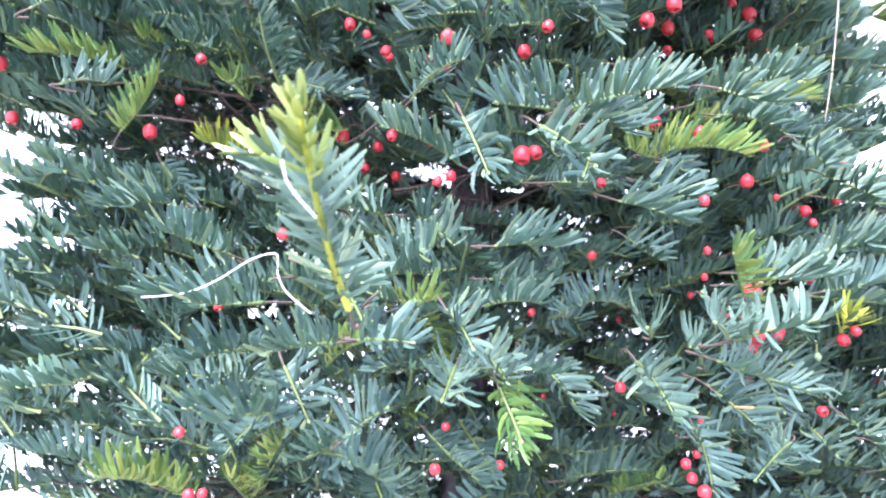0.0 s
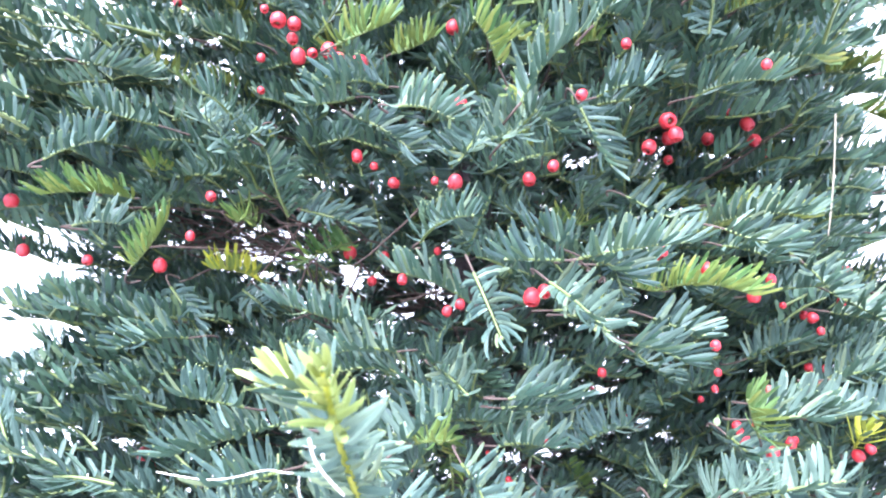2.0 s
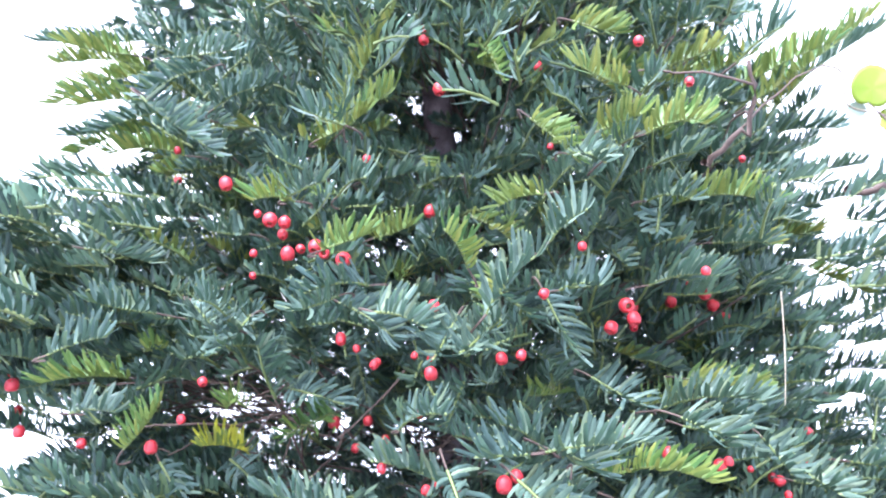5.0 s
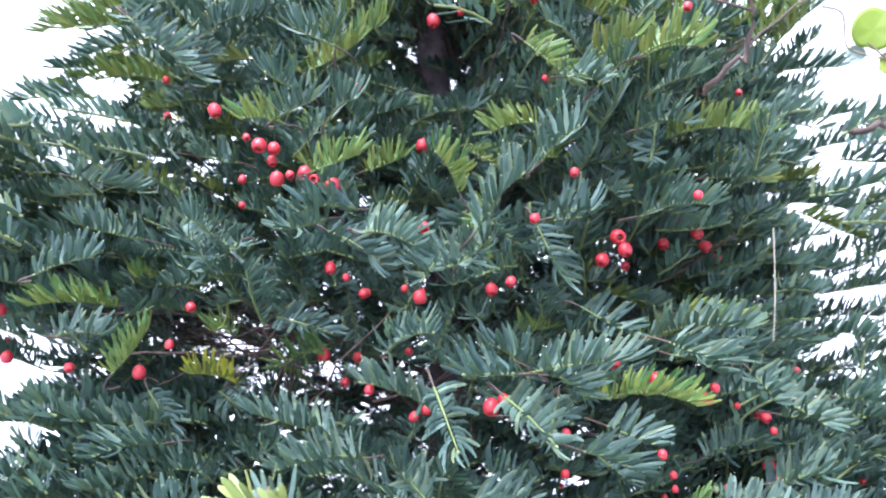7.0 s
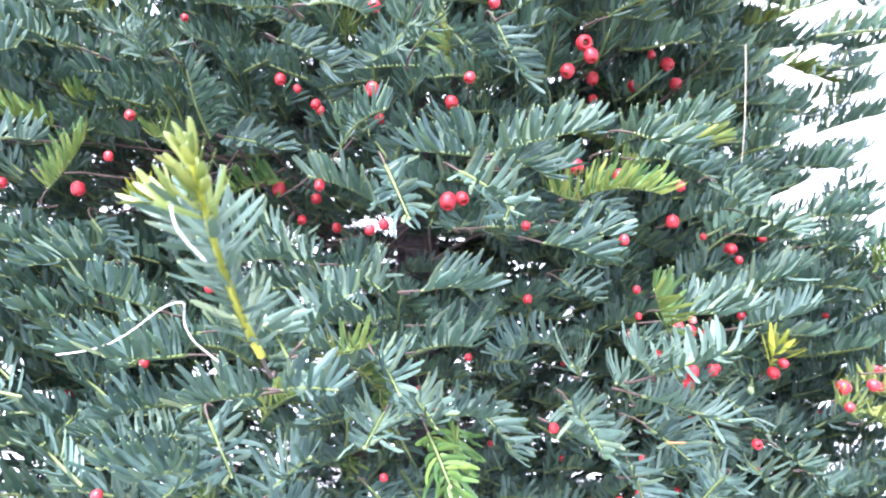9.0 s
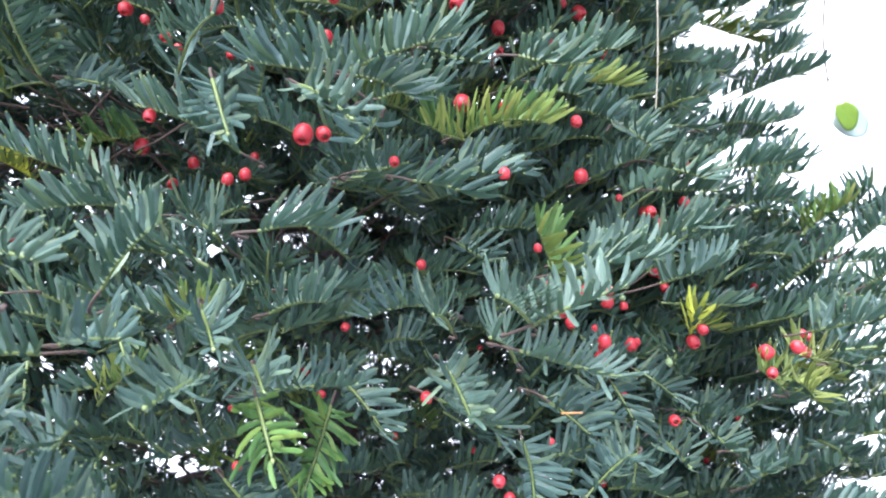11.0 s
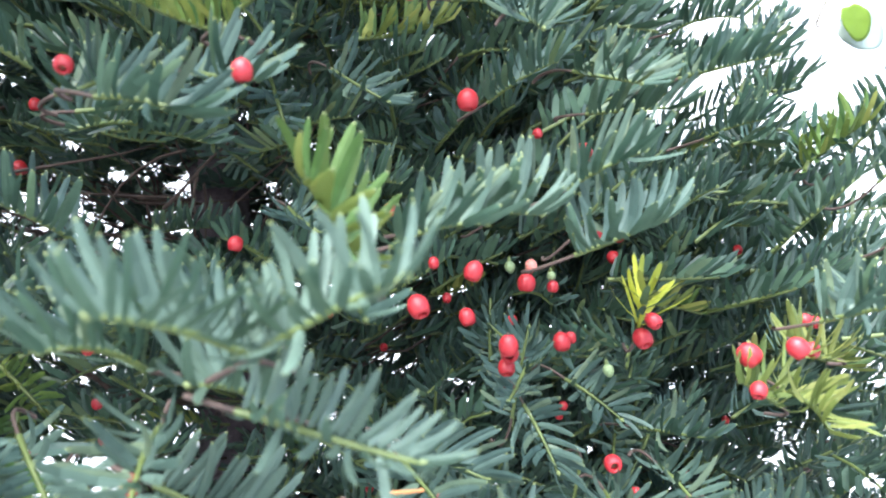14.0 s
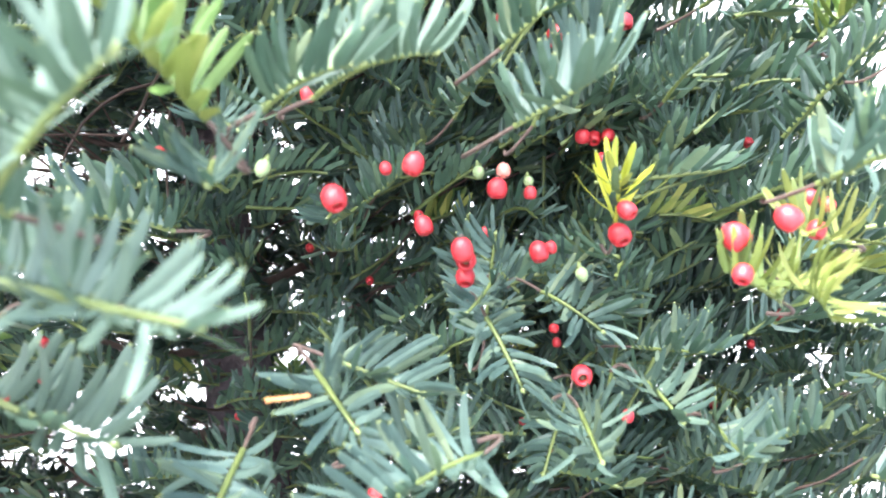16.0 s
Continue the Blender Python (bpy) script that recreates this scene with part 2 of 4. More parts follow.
def needles(bag, root, way, up, length, width, bend, fine=2, mats=(0, 1)):
    """Closed flat needles with a keeled top: root, way, up and bend are rows of vectors."""
    n = len(root)
    way = unit(way)
    side = unit(np.cross(way, up))
    top = np.cross(side, way)
    L, w = length[:, None] / np.linalg.norm(way + bend, axis=1, keepdims=True), width[:, None]
    if fine == 0:
        c = root + way * L * 0.42 + bend * L * 0.18
        verts = np.stack([root, c - side * w * 0.55, c + side * w * 0.55, c + top * w * 0.22, root + way * L + bend * L], 1)
        t = np.array([(0, 1, 2), (0, 2, 3), (0, 3, 1), (4, 2, 1), (4, 3, 2), (4, 1, 3)])
        bag.add(verts.reshape(-1, 3), (), ((np.arange(n) * 5)[:, None, None] + t[None]).reshape(-1, 3), (),
                np.tile([mats[1], mats[0], mats[0], mats[1], mats[0], mats[0]], n))
        return
    if fine == 3:
        ring = []
        for u, f in ((0.25, 1.0), (0.84, 0.9)):
            c = root + way * L * u + bend * L * u * u
            ring += [c - side * w * f * 0.5, c + side * w * f * 0.5, c + top * w * 0.2 * f]
        verts = np.stack([root] + ring + [root + way * L + bend * L], 1)
        t = np.array([(0, 1, 2), (0, 2, 3), (0, 3, 1), (1, 4, 2), (2, 4, 5), (2, 5, 3), (3, 5, 6), (3, 6, 1), (1, 6, 4), (7, 5, 4), (7, 6, 5), (7, 4, 6)])
        bag.add(verts.reshape(-1, 3), (), ((np.arange(n) * 8)[:, None, None] + t[None]).reshape(-1, 3), (),
                np.tile([mats[i] for i in (1, 0, 0, 1, 1, 0, 0, 0, 0, 1, 0, 0)], n))
        return
    S, W = ((COARSE_S, COARSE_W), (FINE_S, FINE_W))[fine - 1]
    k, cols = len(S), []
    for s, f in zip(S, W):
        c = root + way * L * s + bend * L * s * s
        cols += [c - side * w * f * 0.5, c + top * w * 0.09 * f, c + side * w * f * 0.5, c - top * w * 0.07 * f]
    cols.append(root + way * L + bend * L)
    verts = np.stack(cols, 1)
    m = 4 * k + 1
    base = (np.arange(n) * m)[:, None, None]
    q, qm = [], []
    for i in range(k - 1):
        for j in range(4):
            q.append((4 * i + j, 4 * i + (j + 1) % 4, 4 * i + 4 + (j + 1) % 4, 4 * i + 4 + j))
            qm.append(mats[0] if j < 2 else mats[1])
    t = [(4 * k - 4 + j, 4 * k - 4 + (j + 1) % 4, 4 * k) for j in range(4)]
    tm = [3, 3, 3, 3] if fine == 2 else [mats[0], mats[0], mats[1], mats[1]]
    bag.add(verts.reshape(-1, 3), (base + np.array(q)[None]).reshape(-1, 4), (base + np.array(t)[None]).reshape(-1, 3),
            np.tile(qm, n), np.tile(tm, n))


def spray_layout(rng, length, rise, nl, gap=0.0026, wild=1.0):
    """Where the needles of one twig stand, in its own frame: x along the stem, z to the leaf side. Two even rows that
    rise in a V and sweep towards the tip, and a few needles that close the end of the twig."""
    n = max(14, int(length / gap))
    s = np.linspace(0.03, 1.0, n)
    sgn = np.where(np.arange(n) % 2 == 0, 1.0, -1.0)
    slow = np.sin(s * rng.uniform(2, 5) + rng.uniform(0, 6) + sgn)
    slow_up = np.sin(s * rng.uniform(2, 5) + rng.uniform(0, 6) + 2 * sgn)
    th = np.radians(np.interp(s, [0, 0.5, 0.8, 0.93, 1], [80, 70, 58, 40, 16]) + slow * 8 + rng.normal(size=n) * 6 * wild)
    pick = rng.random(n)
    stray = (pick < 0.10 * wild) & (s < 0.9)
    rho = np.radians(rise + slow_up * 9 + rng.uniform(-18, 32, n) * wild + np.where(stray, -40, 0))
    th = np.where(pick > 1 - 0.16 * wild, th * 0.75, th)
    way = np.stack([np.cos(th), sgn * np.sin(th) * np.cos(rho), np.sin(th) * np.sin(rho)], -1)
    bow = length * rng.uniform(-0.04, 0.10)
    root = np.stack([s * length, sgn * 0.0009, bow * 4 * s * (1 - s)], -1)
    up = unit(np.cross([1.0, 0, 0], way)) * sgn[:, None] + rng.normal(size=(n, 3)) * 0.30 * wild + np.array([0.5, 0, 0])
    ln = nl * np.interp(s, [0, 0.15, 0.75, 1], [0.74, 0.97, 1.0, 0.72]) * rng.uniform(0.80, 1.10, n)
    wd = 0.0025 * np.interp(s, [0, 0.2, 0.8, 1], [0.9, 1.0, 1.0, 0.82]) * rng.uniform(0.80, 1.14, n)
    curl = rng.uniform(-0.05, 0.25)
    bend = np.stack([curl + rng.uniform(-0.05, 0.35, n), -sgn * 0.22 + rng.normal(size=n) * 0.09, 0.26 + slow * 0.10 + rng.normal(size=n) * 0.10], -1)
    return root, way, up, ln, wd, bend, bow


def stem_of(bag, length, bow, r0, mat):
    s = np.linspace(0, 1, 9)
    pts = np.stack([s * length, 0 * s, bow * 4 * s * (1 - s)], -1)
    tube(bag, pts, np.linspace(r0, r0 * 0.55, 9), 6, mat)
    bud = pts[-1] + np.outer(np.array([-0.4, 0.3, 1.0, 1.7]), [0.0009, 0, 0])
    tube(bag, bud, [0.0006, 0.0010, 0.0008, 0.0003], 6, 3)


def frame_of(base, tip, facing, turn=0.0):
    """The pose of a twig from base to tip; facing: degrees by which its leaf side leans from upright to the front."""
    x = unit(np.subtract(tip, base))
    a = radians(facing)
    z = np.array([math.sin(turn) * math.sin(a), -math.cos(turn) * math.sin(a), math.cos(a)])
    z = unit(z - x * (z @ x))
    y = np.cross(z, x)
    return Matrix(((x[0], y[0], z[0], base[0]), (x[1], y[1], z[1], base[1]), (x[2], y[2], z[2], base[2]), (0, 0, 0, 1)))


def spray_materials(kind):
    warm = kind in "yYk"
    return [M_TOP[kind], M_UNDER_Y if warm else M_UNDER, M_STEM_Y if kind == "Y" else M_STEM, M_BUD]


LABEL = {
    "g": "blue-green yew twig with flat pointed needles",
    "l": "light green yew twig with upswept needles",
    "y": "yellow-green yew twig with young needles",
    "Y": "bright yellow young yew twig",
    # d: dim and backlit twigs, their shade painted into the needle green
    "d": "yew twig with shade painted in as darker green",
    "k": "lemon-yellow young yew twig",
}

# ---- setting ----
WALL_Y = 3.0


def box_mesh(name, sx, sy, sz, bevel, mat):
    bm = bmesh.new()
    bmesh.ops.create_cube(bm, size=1.0)
    for v in bm.verts:
        v.co = Vector((v.co.x * sx, v.co.y * sy, v.co.z * sz))
    bmesh.ops.bevel(bm, geom=bm.edges[:], offset=bevel, segments=2, affect="EDGES")
    me = bpy.data.meshes.new(name)
    bm.to_mesh(me)
    bm.free()
    me.materials.append(mat)
    return me


def build_setting():
    bm = bmesh.new()
    bmesh.ops.create_grid(bm, x_segments=24, y_segments=24, size=400)
    me = bpy.data.meshes.new("ground")
    bm.to_mesh(me)
    bm.free()
    me.materials.append(M_GROUND)
    tagged(new("ground", me), "grey concrete yard below the tree", "ground", kind="structure")
    wall = new("wall_north", box_mesh("wall_north", 9.6, 0.16, 4.08, 0.004, M_CORE))
    wall.location = (0.63, WALL_Y + 0.095, 2.2)
    tagged(wall, "white clad house wall behind the tree", "wall", kind="structure")
    panel = box_mesh("wall_panel", 1.192, 0.010, 0.812, 0.002, M_WALL)
    for i in range(8):
        for j in range(5):
            p = part("wall_panel", panel, wall)
            p.location = (-4.2 + 1.2 * i, -0.083, -1.88 + 0.82 * j)


build_setting()

# ---- the yew ----
AXIS = np.array([0.045, 0.885])
tree = new("yew_tree")
tree.location = (AXIS[0], AXIS[1], 0)
tagged(tree, "dense green yew tree with red berries and yellow young shoots", "tree")
ORIGIN = np.array([AXIS[0], AXIS[1], 0.0])


def build_trunk():
    rng = np.random.default_rng(5)
    z = np.linspace(0, 2.6, 40)
    pts = np.stack([0.006 * np.sin(z * 3.1) - 0.075 * np.maximum(z - 1.5, 0), 0.008 * np.cos(z * 2.3) - 0.05 * np.maximum(z - 1.5, 0), z], -1)
    bag = Bag()
    tube(bag, pts, np.interp(z, [0, 0.1, 1.5, 2.6], [0.05, 0.038, 0.024, 0.008]), 16, 0, rough=0.07, rng=rng)
    part("trunk", bag.mesh("trunk", [M_BARK]), tree, "flaking purple-brown yew trunk")


build_trunk()
NODES = []


def build_limbs():
    """Limbs that leave the trunk in a spiral, each with its side twigs."""
    rng = np.random.default_rng(11)
    for i in range(46):
        z0 = 0.70 + 1.55 * i / 45 + rng.uniform(-0.02, 0.02)
        az = i * 2.39996 + rng.uniform(-0.3, 0.3)
        out = np.array([math.sin(az), -math.cos(az), 0.0])
        reach = np.interp(z0, [0.7, 1.3, 1.8, 2.3], [0.40, 0.37, 0.30, 0.16]) * rng.uniform(0.85, 1.05) * (0.30 if out[1] < -0.1 and out[0] > -0.2 else 0.45 if out[1] < -0.1 else 0.8)
        a = np.array([0.0, 0.0, z0])
        b = a + out * reach + np.array([0, 0, reach * rng.uniform(0.10, 0.45)])
        pts = curve_points(a, b, (0, 0, -0.03 + rng.uniform(-0.02, 0.04)), 12, 0.0015, rng)
        bag = Bag()
        tube(bag, pts, np.linspace(0.0045, 0.0014, 12), 7, 0, rough=0.05, rng=rng)
        part("branch", bag.mesh("branch", [M_TWIG]), tree)
        NODES.extend(pts[2:] + ORIGIN)



def bough(a, b, r):
    """A thick dark limb from the trunk, with two side twigs."""
    a, b = np.array(a) - ORIGIN, np.array(b) - ORIGIN
    rng = np.random.default_rng(int(abs(b[0]) * 1e4))
    pts = curve_points(a, b, (0.01, 0, -0.012), 12, 0.003, rng)
    bag = Bag()
    tube(bag, pts, np.linspace(r, r * 0.5, 12), 8, 0, rough=0.06, rng=rng)
    for k in (4, 7, 9):
        tube(bag, curve_points(pts[k], pts[k] + (b - a) * 0.3 + rng.normal(size=3) * 0.05, (0, 0, 0.006), 7, 0.001, rng), np.linspace(r * 0.4, r * 0.18, 7), 6, 0)
    part("branch", bag.mesh("branch", [M_TWIG]), tree)


bough((0.045, 0.885, 1.25), (-0.370, 1.087, 1.162), 0.0085)
bough((0.045, 0.885, 1.42), (-0.245, 1.061, 1.593), 0.0065)
bough((0.045, 0.885, 1.43), (-0.264, 1.069, 1.498), 0.0060)
build_limbs()
NODES = np.array(NODES)
BASES, TIPS, LOOKS = [], [], []
COUNT = [0]


def unit_needles():
    out = []
    for i, bx in enumerate((0.05, 0.20, 0.30, 0.38)):
        bag = Bag()
        needles(bag, np.zeros((1, 3)), np.array([[1.0, 0, 0]]), np.array([[0, 0, 1.0]]), np.ones(1), np.full(1, 0.138),
                np.array([[0, (0.16, -0.10, 0.22, 0.04)[i], bx]]))
        out.append(bag)
    return out


UNIT = unit_needles()
UNIT_MESH = {}


def spray(base, tip, facing=20, kind="g", single=False, nl=0.0212):
    """One leafy yew twig from base to tip. single: its needles are pieces of their own."""
    COUNT[0] += 1
    rng = np.random.default_rng(1000 + COUNT[0])
    base, tip = np.array(base), np.array(tip)
    length = float(np.linalg.norm(tip - base))
    rise = 50 - 0.45 * facing
    root, way, up, ln, wd, bend, bow = spray_layout(rng, length, rise, nl, 0.00105 if single else 0.00118, 0.8 if single else 1.0)
    mats = spray_materials(kind)
    bag = Bag()
    if not single:
        needles(bag, root, way, up, ln, wd, bend)
    stem_of(bag, length, bow, 0.0009, 2)
    ob = part("twig", bag.mesh("twig", mats, (0, 1)), tree, LABEL[kind])
    ob.matrix_local = Matrix.Translation(-Vector(ORIGIN)) @ frame_of(base, tip, facing, rng.uniform(-0.3, 0.3))
    if single:
        way = unit(way)
        side = unit(np.cross(way, up))
        top = np.cross(side, way)
        for i in range(len(root)):
            key = (kind, i % 4)
            if key not in UNIT_MESH:
                UNIT_MESH[key] = UNIT[i % 4].mesh("needle", mats, (0, 1))
            nd = part("needle", UNIT_MESH[key], ob)
            x, y, z = way[i] * ln[i], -side[i] * ln[i], top[i] * ln[i]
            nd.matrix_local = Matrix(((x[0], y[0], z[0], root[i][0]), (x[1], y[1], z[1], root[i][1]), (x[2], y[2], z[2], root[i][2]), (0, 0, 0, 1)))
    BASES.append(base)
    TIPS.append(tip)
    LOOKS.append((facing, kind))
    return ob


def leader(base, tip, bow, kind_low, kind_top, nl=0.0168, r=0.0016, n=84):
    """An upright shoot with needles all round, paler towards its tip."""
    COUNT[0] += 1
    rng = np.random.default_rng(3000 + COUNT[0])
    base, tip = np.array(base), np.array(tip)
    length = float(np.linalg.norm(tip - base))
    s = np.linspace(0.08, 1.0, n) ** 0.9
    az = np.arange(n) * 2.39996 + rng.normal(size=n) * 0.3
    th = np.radians(np.interp(s, [0, 0.6, 0.85, 1], [52, 50, 44, 10]) + rng.normal(size=n) * 8)
    out = np.stack([0 * az, np.cos(az), np.sin(az)], -1)
    x = np.array([1.0, 0, 0])
    way = np.cos(th)[:, None] * x + np.sin(th)[:, None] * out
    up = x + 0.2 * rng.normal(size=(n, 3))
    root = np.stack([s * length, 0 * s, bow * 4 * s * (1 - s)], -1) + out * r * 0.7
    ln = nl * np.interp(s, [0, 0.3, 0.8, 1], [0.85, 1.1, 0.95, 0.55]) * rng.uniform(0.8, 1.15, n)
    wd = 0.0027 * rng.uniform(0.9, 1.15, n)
    bend = x * 0.30 + rng.normal(size=(n, 3)) * 0.10
    bag = Bag()
    low = s < 0.72
    needles(bag, root[low], way[low], up[low], ln[low], wd[low], bend[low], 2, (0, 1))
    needles(bag, root[~low], way[~low], up[~low], ln[~low], wd[~low], bend[~low], 2, (4, 5))
    stem_of(bag, length, bow, r, 2)
    mats = [M_TOP[kind_low], M_UNDER, M_STEM_Y, M_BUD, M_TOP[kind_top], M_UNDER_Y]
    ob = part("shoot", bag.mesh("shoot", mats, (0, 1, 4, 5)), tree, "upright yellow-stemmed young yew shoot")
    ob.matrix_local = Matrix.Translation(-Vector(ORIGIN)) @ frame_of(base, tip, 40)
    BASES.append(base)
    TIPS.append(tip)
    LOOKS.append((40, kind_low))


# ---- berries ----
def lathe(bag, prof, sides, mat):
    k = len(prof)
    ang = np.arange(sides) * 2 * np.pi / sides
    prof = np.asarray(prof, float)
    v = np.stack([prof[:, :1] * np.cos(ang), prof[:, :1] * np.sin(ang), np.repeat(prof[:, 1:], sides, 1)], -1)
    idx = np.arange(k * sides).reshape(k, sides)
    nxt = np.roll(idx, -1, 1)
    bag.add(v.reshape(-1, 3), np.stack([idx[:-1], idx[1:], nxt[1:], nxt[:-1]], -1).reshape(-1, 4), (), mat)


def berry_meshes():
    out = {}
    prof = [(0.001, 0.47), (0.17, 0.46), (0.33, 0.37), (0.45, 0.20), (0.50, 0.0), (0.48, -0.20), (0.41, -0.38), (0.30, -0.47),
            (0.23, -0.46), (0.20, -0.36), (0.21, -0.15), (0.12, 0.02), (0.001, 0.05)]
    for key, mat in (("r", M_ARIL), ("u", M_ARIL_PINK)):
        b = Bag()
        lathe(b, prof, 16, 0)
        tube(b, [(0, 0, 0.43), (0.02, 0, 0.50), (0.05, 0, 0.58)], [0.13, 0.10, 0.05], 7, 1)
        out[key] = b.mesh("berry", [mat, M_TWIG])
    b = Bag()
    lathe(b, [(0.001, 0.18), (0.12, 0.14), (0.19, 0.0), (0.18, -0.16), (0.10, -0.30), (0.001, -0.36)], 10, 0)
    out["seed"] = b.mesh("seed", [M_SEED])
    b = Bag()
    lathe(b, [(0.001, 0.50), (0.24, 0.44), (0.40, 0.24), (0.44, 0.0), (0.36, -0.26), (0.18, -0.46), (0.001, -0.52)], 14, 0)
    tube(b, [(0, 0, 0.46), (0.02, 0, 0.62), (0.05, 0, 0.85)], [0.2, 0.16, 0.08], 6, 1)
    out["G"] = b.mesh("berry", [M_SEED_GREEN, M_STEM])
    return out


BERRY = berry_meshes()
BERRIES = []


def berry(place, size, kind="r"):
    """A yew berry; kind h shows its open end to the front, u is still pale, G a green unripe one."""
    COUNT[0] += 1
    rng = random.Random(COUNT[0])
    size = 0.92 * min(max(size, 0.0055), 0.0115)
    if kind == "h":
        rx, rz = -78 + rng.uniform(-12, 12), rng.uniform(-25, 25)
    else:
        rx, rz = rng.uniform(-48, 12), rng.uniform(-60, 60)
    BERRIES.append(place)
    key = {"h": "r"}.get(kind, kind)
    ob = part("berry", BERRY[key], tree, {"u": "pale pink ripening yew berry", "G": "small green unripe yew berry"}.get(kind, ""))
    stretch = rng.uniform(0.98, 1.14)
    ob.matrix_local = Matrix.Translation(-Vector(ORIGIN)) @ pose(*place, rx, rng.uniform(-15, 15), rz) @ Matrix.Diagonal((size, size, size * stretch, 1))
    if key != "G":
        part("seed", BERRY["seed"], ob)


# twigs: base, tip, lean of the leaf side, colour (d: green with shade painted in)
spray((-0.031, 0.457, 1.593), (-0.049, 0.423, 1.581), 30, "l")
spray((-0.095, 0.489, 1.583), (-0.099, 0.447, 1.561), 34, "l")
spray((-0.101, 0.469, 1.577), (-0.105, 0.428, 1.588), 34, "l")
spray((0.061, 0.425, 1.571), (0.046, 0.382, 1.556), 34, "l")
spray((0.052, 0.440, 1.564), (0.067, 0.408, 1.574), 30, "l")
spray((0.060, 0.402, 1.577), (0.087, 0.384, 1.606), 40, "l")
spray((0.050, 0.451, 1.609), (0.037, 0.434, 1.629), 40, "y")
spray((0.096, 0.413, 1.618), (0.112, 0.390, 1.630), 40, "l")
spray((0.200, 0.535, 1.667), (0.253, 0.493, 1.659), 25, "y")
spray((0.232, 0.543, 1.640), (0.261, 0.514, 1.635), 25, "l")
spray((0.171, 0.496, 1.603), (0.206, 0.467, 1.605), 25, "l")
spray((0.109, 0.477, 1.598), (0.131, 0.452, 1.598), 45, "g")
spray((0.091, 0.455, 1.706), (0.116, 0.441, 1.676), 40, "y")
spray((0.055, 0.661, 1.734), (0.108, 0.634, 1.741), 25, "g")
spray((0.102, 0.491, 1.665), (0.071, 0.476, 1.654), 35, "k")
spray((0.175, 0.508, 1.521), (0.227, 0.467, 1.529), 25, "l")
spray((0.186, 0.491, 1.512), (0.205, 0.462, 1.503), 30, "g")
spray((0.149, 0.480, 1.487), (0.186, 0.447, 1.485), 22, "y")
spray((0.092, 0.430, 1.503), (0.140, 0.405, 1.511), 22, "l")
spray((0.093, 0.451, 1.503), (0.067, 0.434, 1.518), 34, "l")
spray((0.083, 0.427, 1.502), (0.054, 0.414, 1.502), 35, "g")
spray((0.075, 0.411, 1.491), (0.098, 0.385, 1.470), 45, "l")
spray((0.132, 0.506, 1.543), (0.157, 0.480, 1.526), 60, "g")
spray((-0.081, 0.538, 1.536), (-0.039, 0.527, 1.525), 62, "g")
spray((-0.057, 0.698, 1.564), (-0.044, 0.680, 1.520), 58, "g")
spray((0.036, 0.476, 1.477), (-0.007, 0.455, 1.495), 25, "l")
spray((-0.024, 0.483, 1.459), (-0.070, 0.454, 1.477), 25, "l")
spray((-0.008, 0.483, 1.447), (-0.053, 0.453, 1.445), 25, "l")
spray((0.024, 0.487, 1.433), (0.016, 0.448, 1.446), 34, "g")
spray((0.038, 0.417, 1.495), (0.051, 0.392, 1.466), 55, "g")
spray((-0.125, 0.548, 1.418), (-0.133, 0.506, 1.435), 34, "g")
spray((-0.150, 0.519, 1.449), (-0.178, 0.482, 1.446), 28, "g")
spray((-0.253, 0.602, 1.408), (-0.268, 0.562, 1.429), 34, "g")
spray((-0.184, 0.558, 1.457), (-0.212, 0.522, 1.463), 28, "g")
spray((-0.182, 0.562, 1.481), (-0.156, 0.548, 1.452), 50, "g")
spray((-0.184, 0.509, 1.496), (-0.158, 0.501, 1.526), 38, "y")
spray((-0.212, 0.489, 1.521), (-0.180, 0.485, 1.522), 30, "l")
spray((-0.057, 0.597, 1.515), (-0.088, 0.568, 1.500), 60, "y")
spray((-0.247, 0.549, 1.642), (-0.198, 0.556, 1.632), 25, "l")
spray((-0.169, 0.510, 1.588), (-0.196, 0.472, 1.593), 30, "l")
spray((-0.186, 0.592, 1.673), (-0.219, 0.554, 1.668), 30, "g")
spray((-0.353, 0.632, 1.676), (-0.308, 0.633, 1.694), 30, "g")
spray((-0.185, 0.577, 1.725), (-0.225, 0.535, 1.714), 30, "y")
spray((-0.182, 0.553, 1.757), (-0.225, 0.518, 1.726), 35, "g")
spray((-0.179, 0.504, 1.741), (-0.138, 0.515, 1.708), 35, "g")
spray((-0.044, 0.446, 1.669), (-0.058, 0.410, 1.668), 34, "l")
spray((-0.064, 0.455, 1.656), (-0.035, 0.428, 1.659), 34, "l")
spray((-0.069, 0.563, 1.733), (-0.029, 0.543, 1.747), 40, "y")
spray((-0.035, 0.473, 1.661), (-0.013, 0.444, 1.665), 34, "l")
spray((-0.041, 0.608, 1.709), (0.004, 0.591, 1.713), 30, "l")
spray((-0.040, 0.451, 1.621), (-0.009, 0.435, 1.628), 38, "y")
spray((-0.061, 0.462, 1.655), (-0.079, 0.436, 1.650), 34, "y")
spray((-0.111, 0.525, 1.647), (-0.125, 0.488, 1.642), 30, "l")
spray((-0.012, 0.461, 1.600), (-0.045, 0.435, 1.593), 25, "g")
spray((-0.003, 0.424, 1.580), (0.027, 0.408, 1.570), 25, "l")
spray((0.112, 0.440, 1.677), (0.127, 0.409, 1.662), 34, "l")
spray((0.174, 0.480, 1.681), (0.188, 0.442, 1.678), 34, "l")
spray((0.135, 0.455, 1.697), (0.153, 0.428, 1.697), 38, "y")
spray((0.167, 0.460, 1.698), (0.192, 0.430, 1.691), 38, "y")
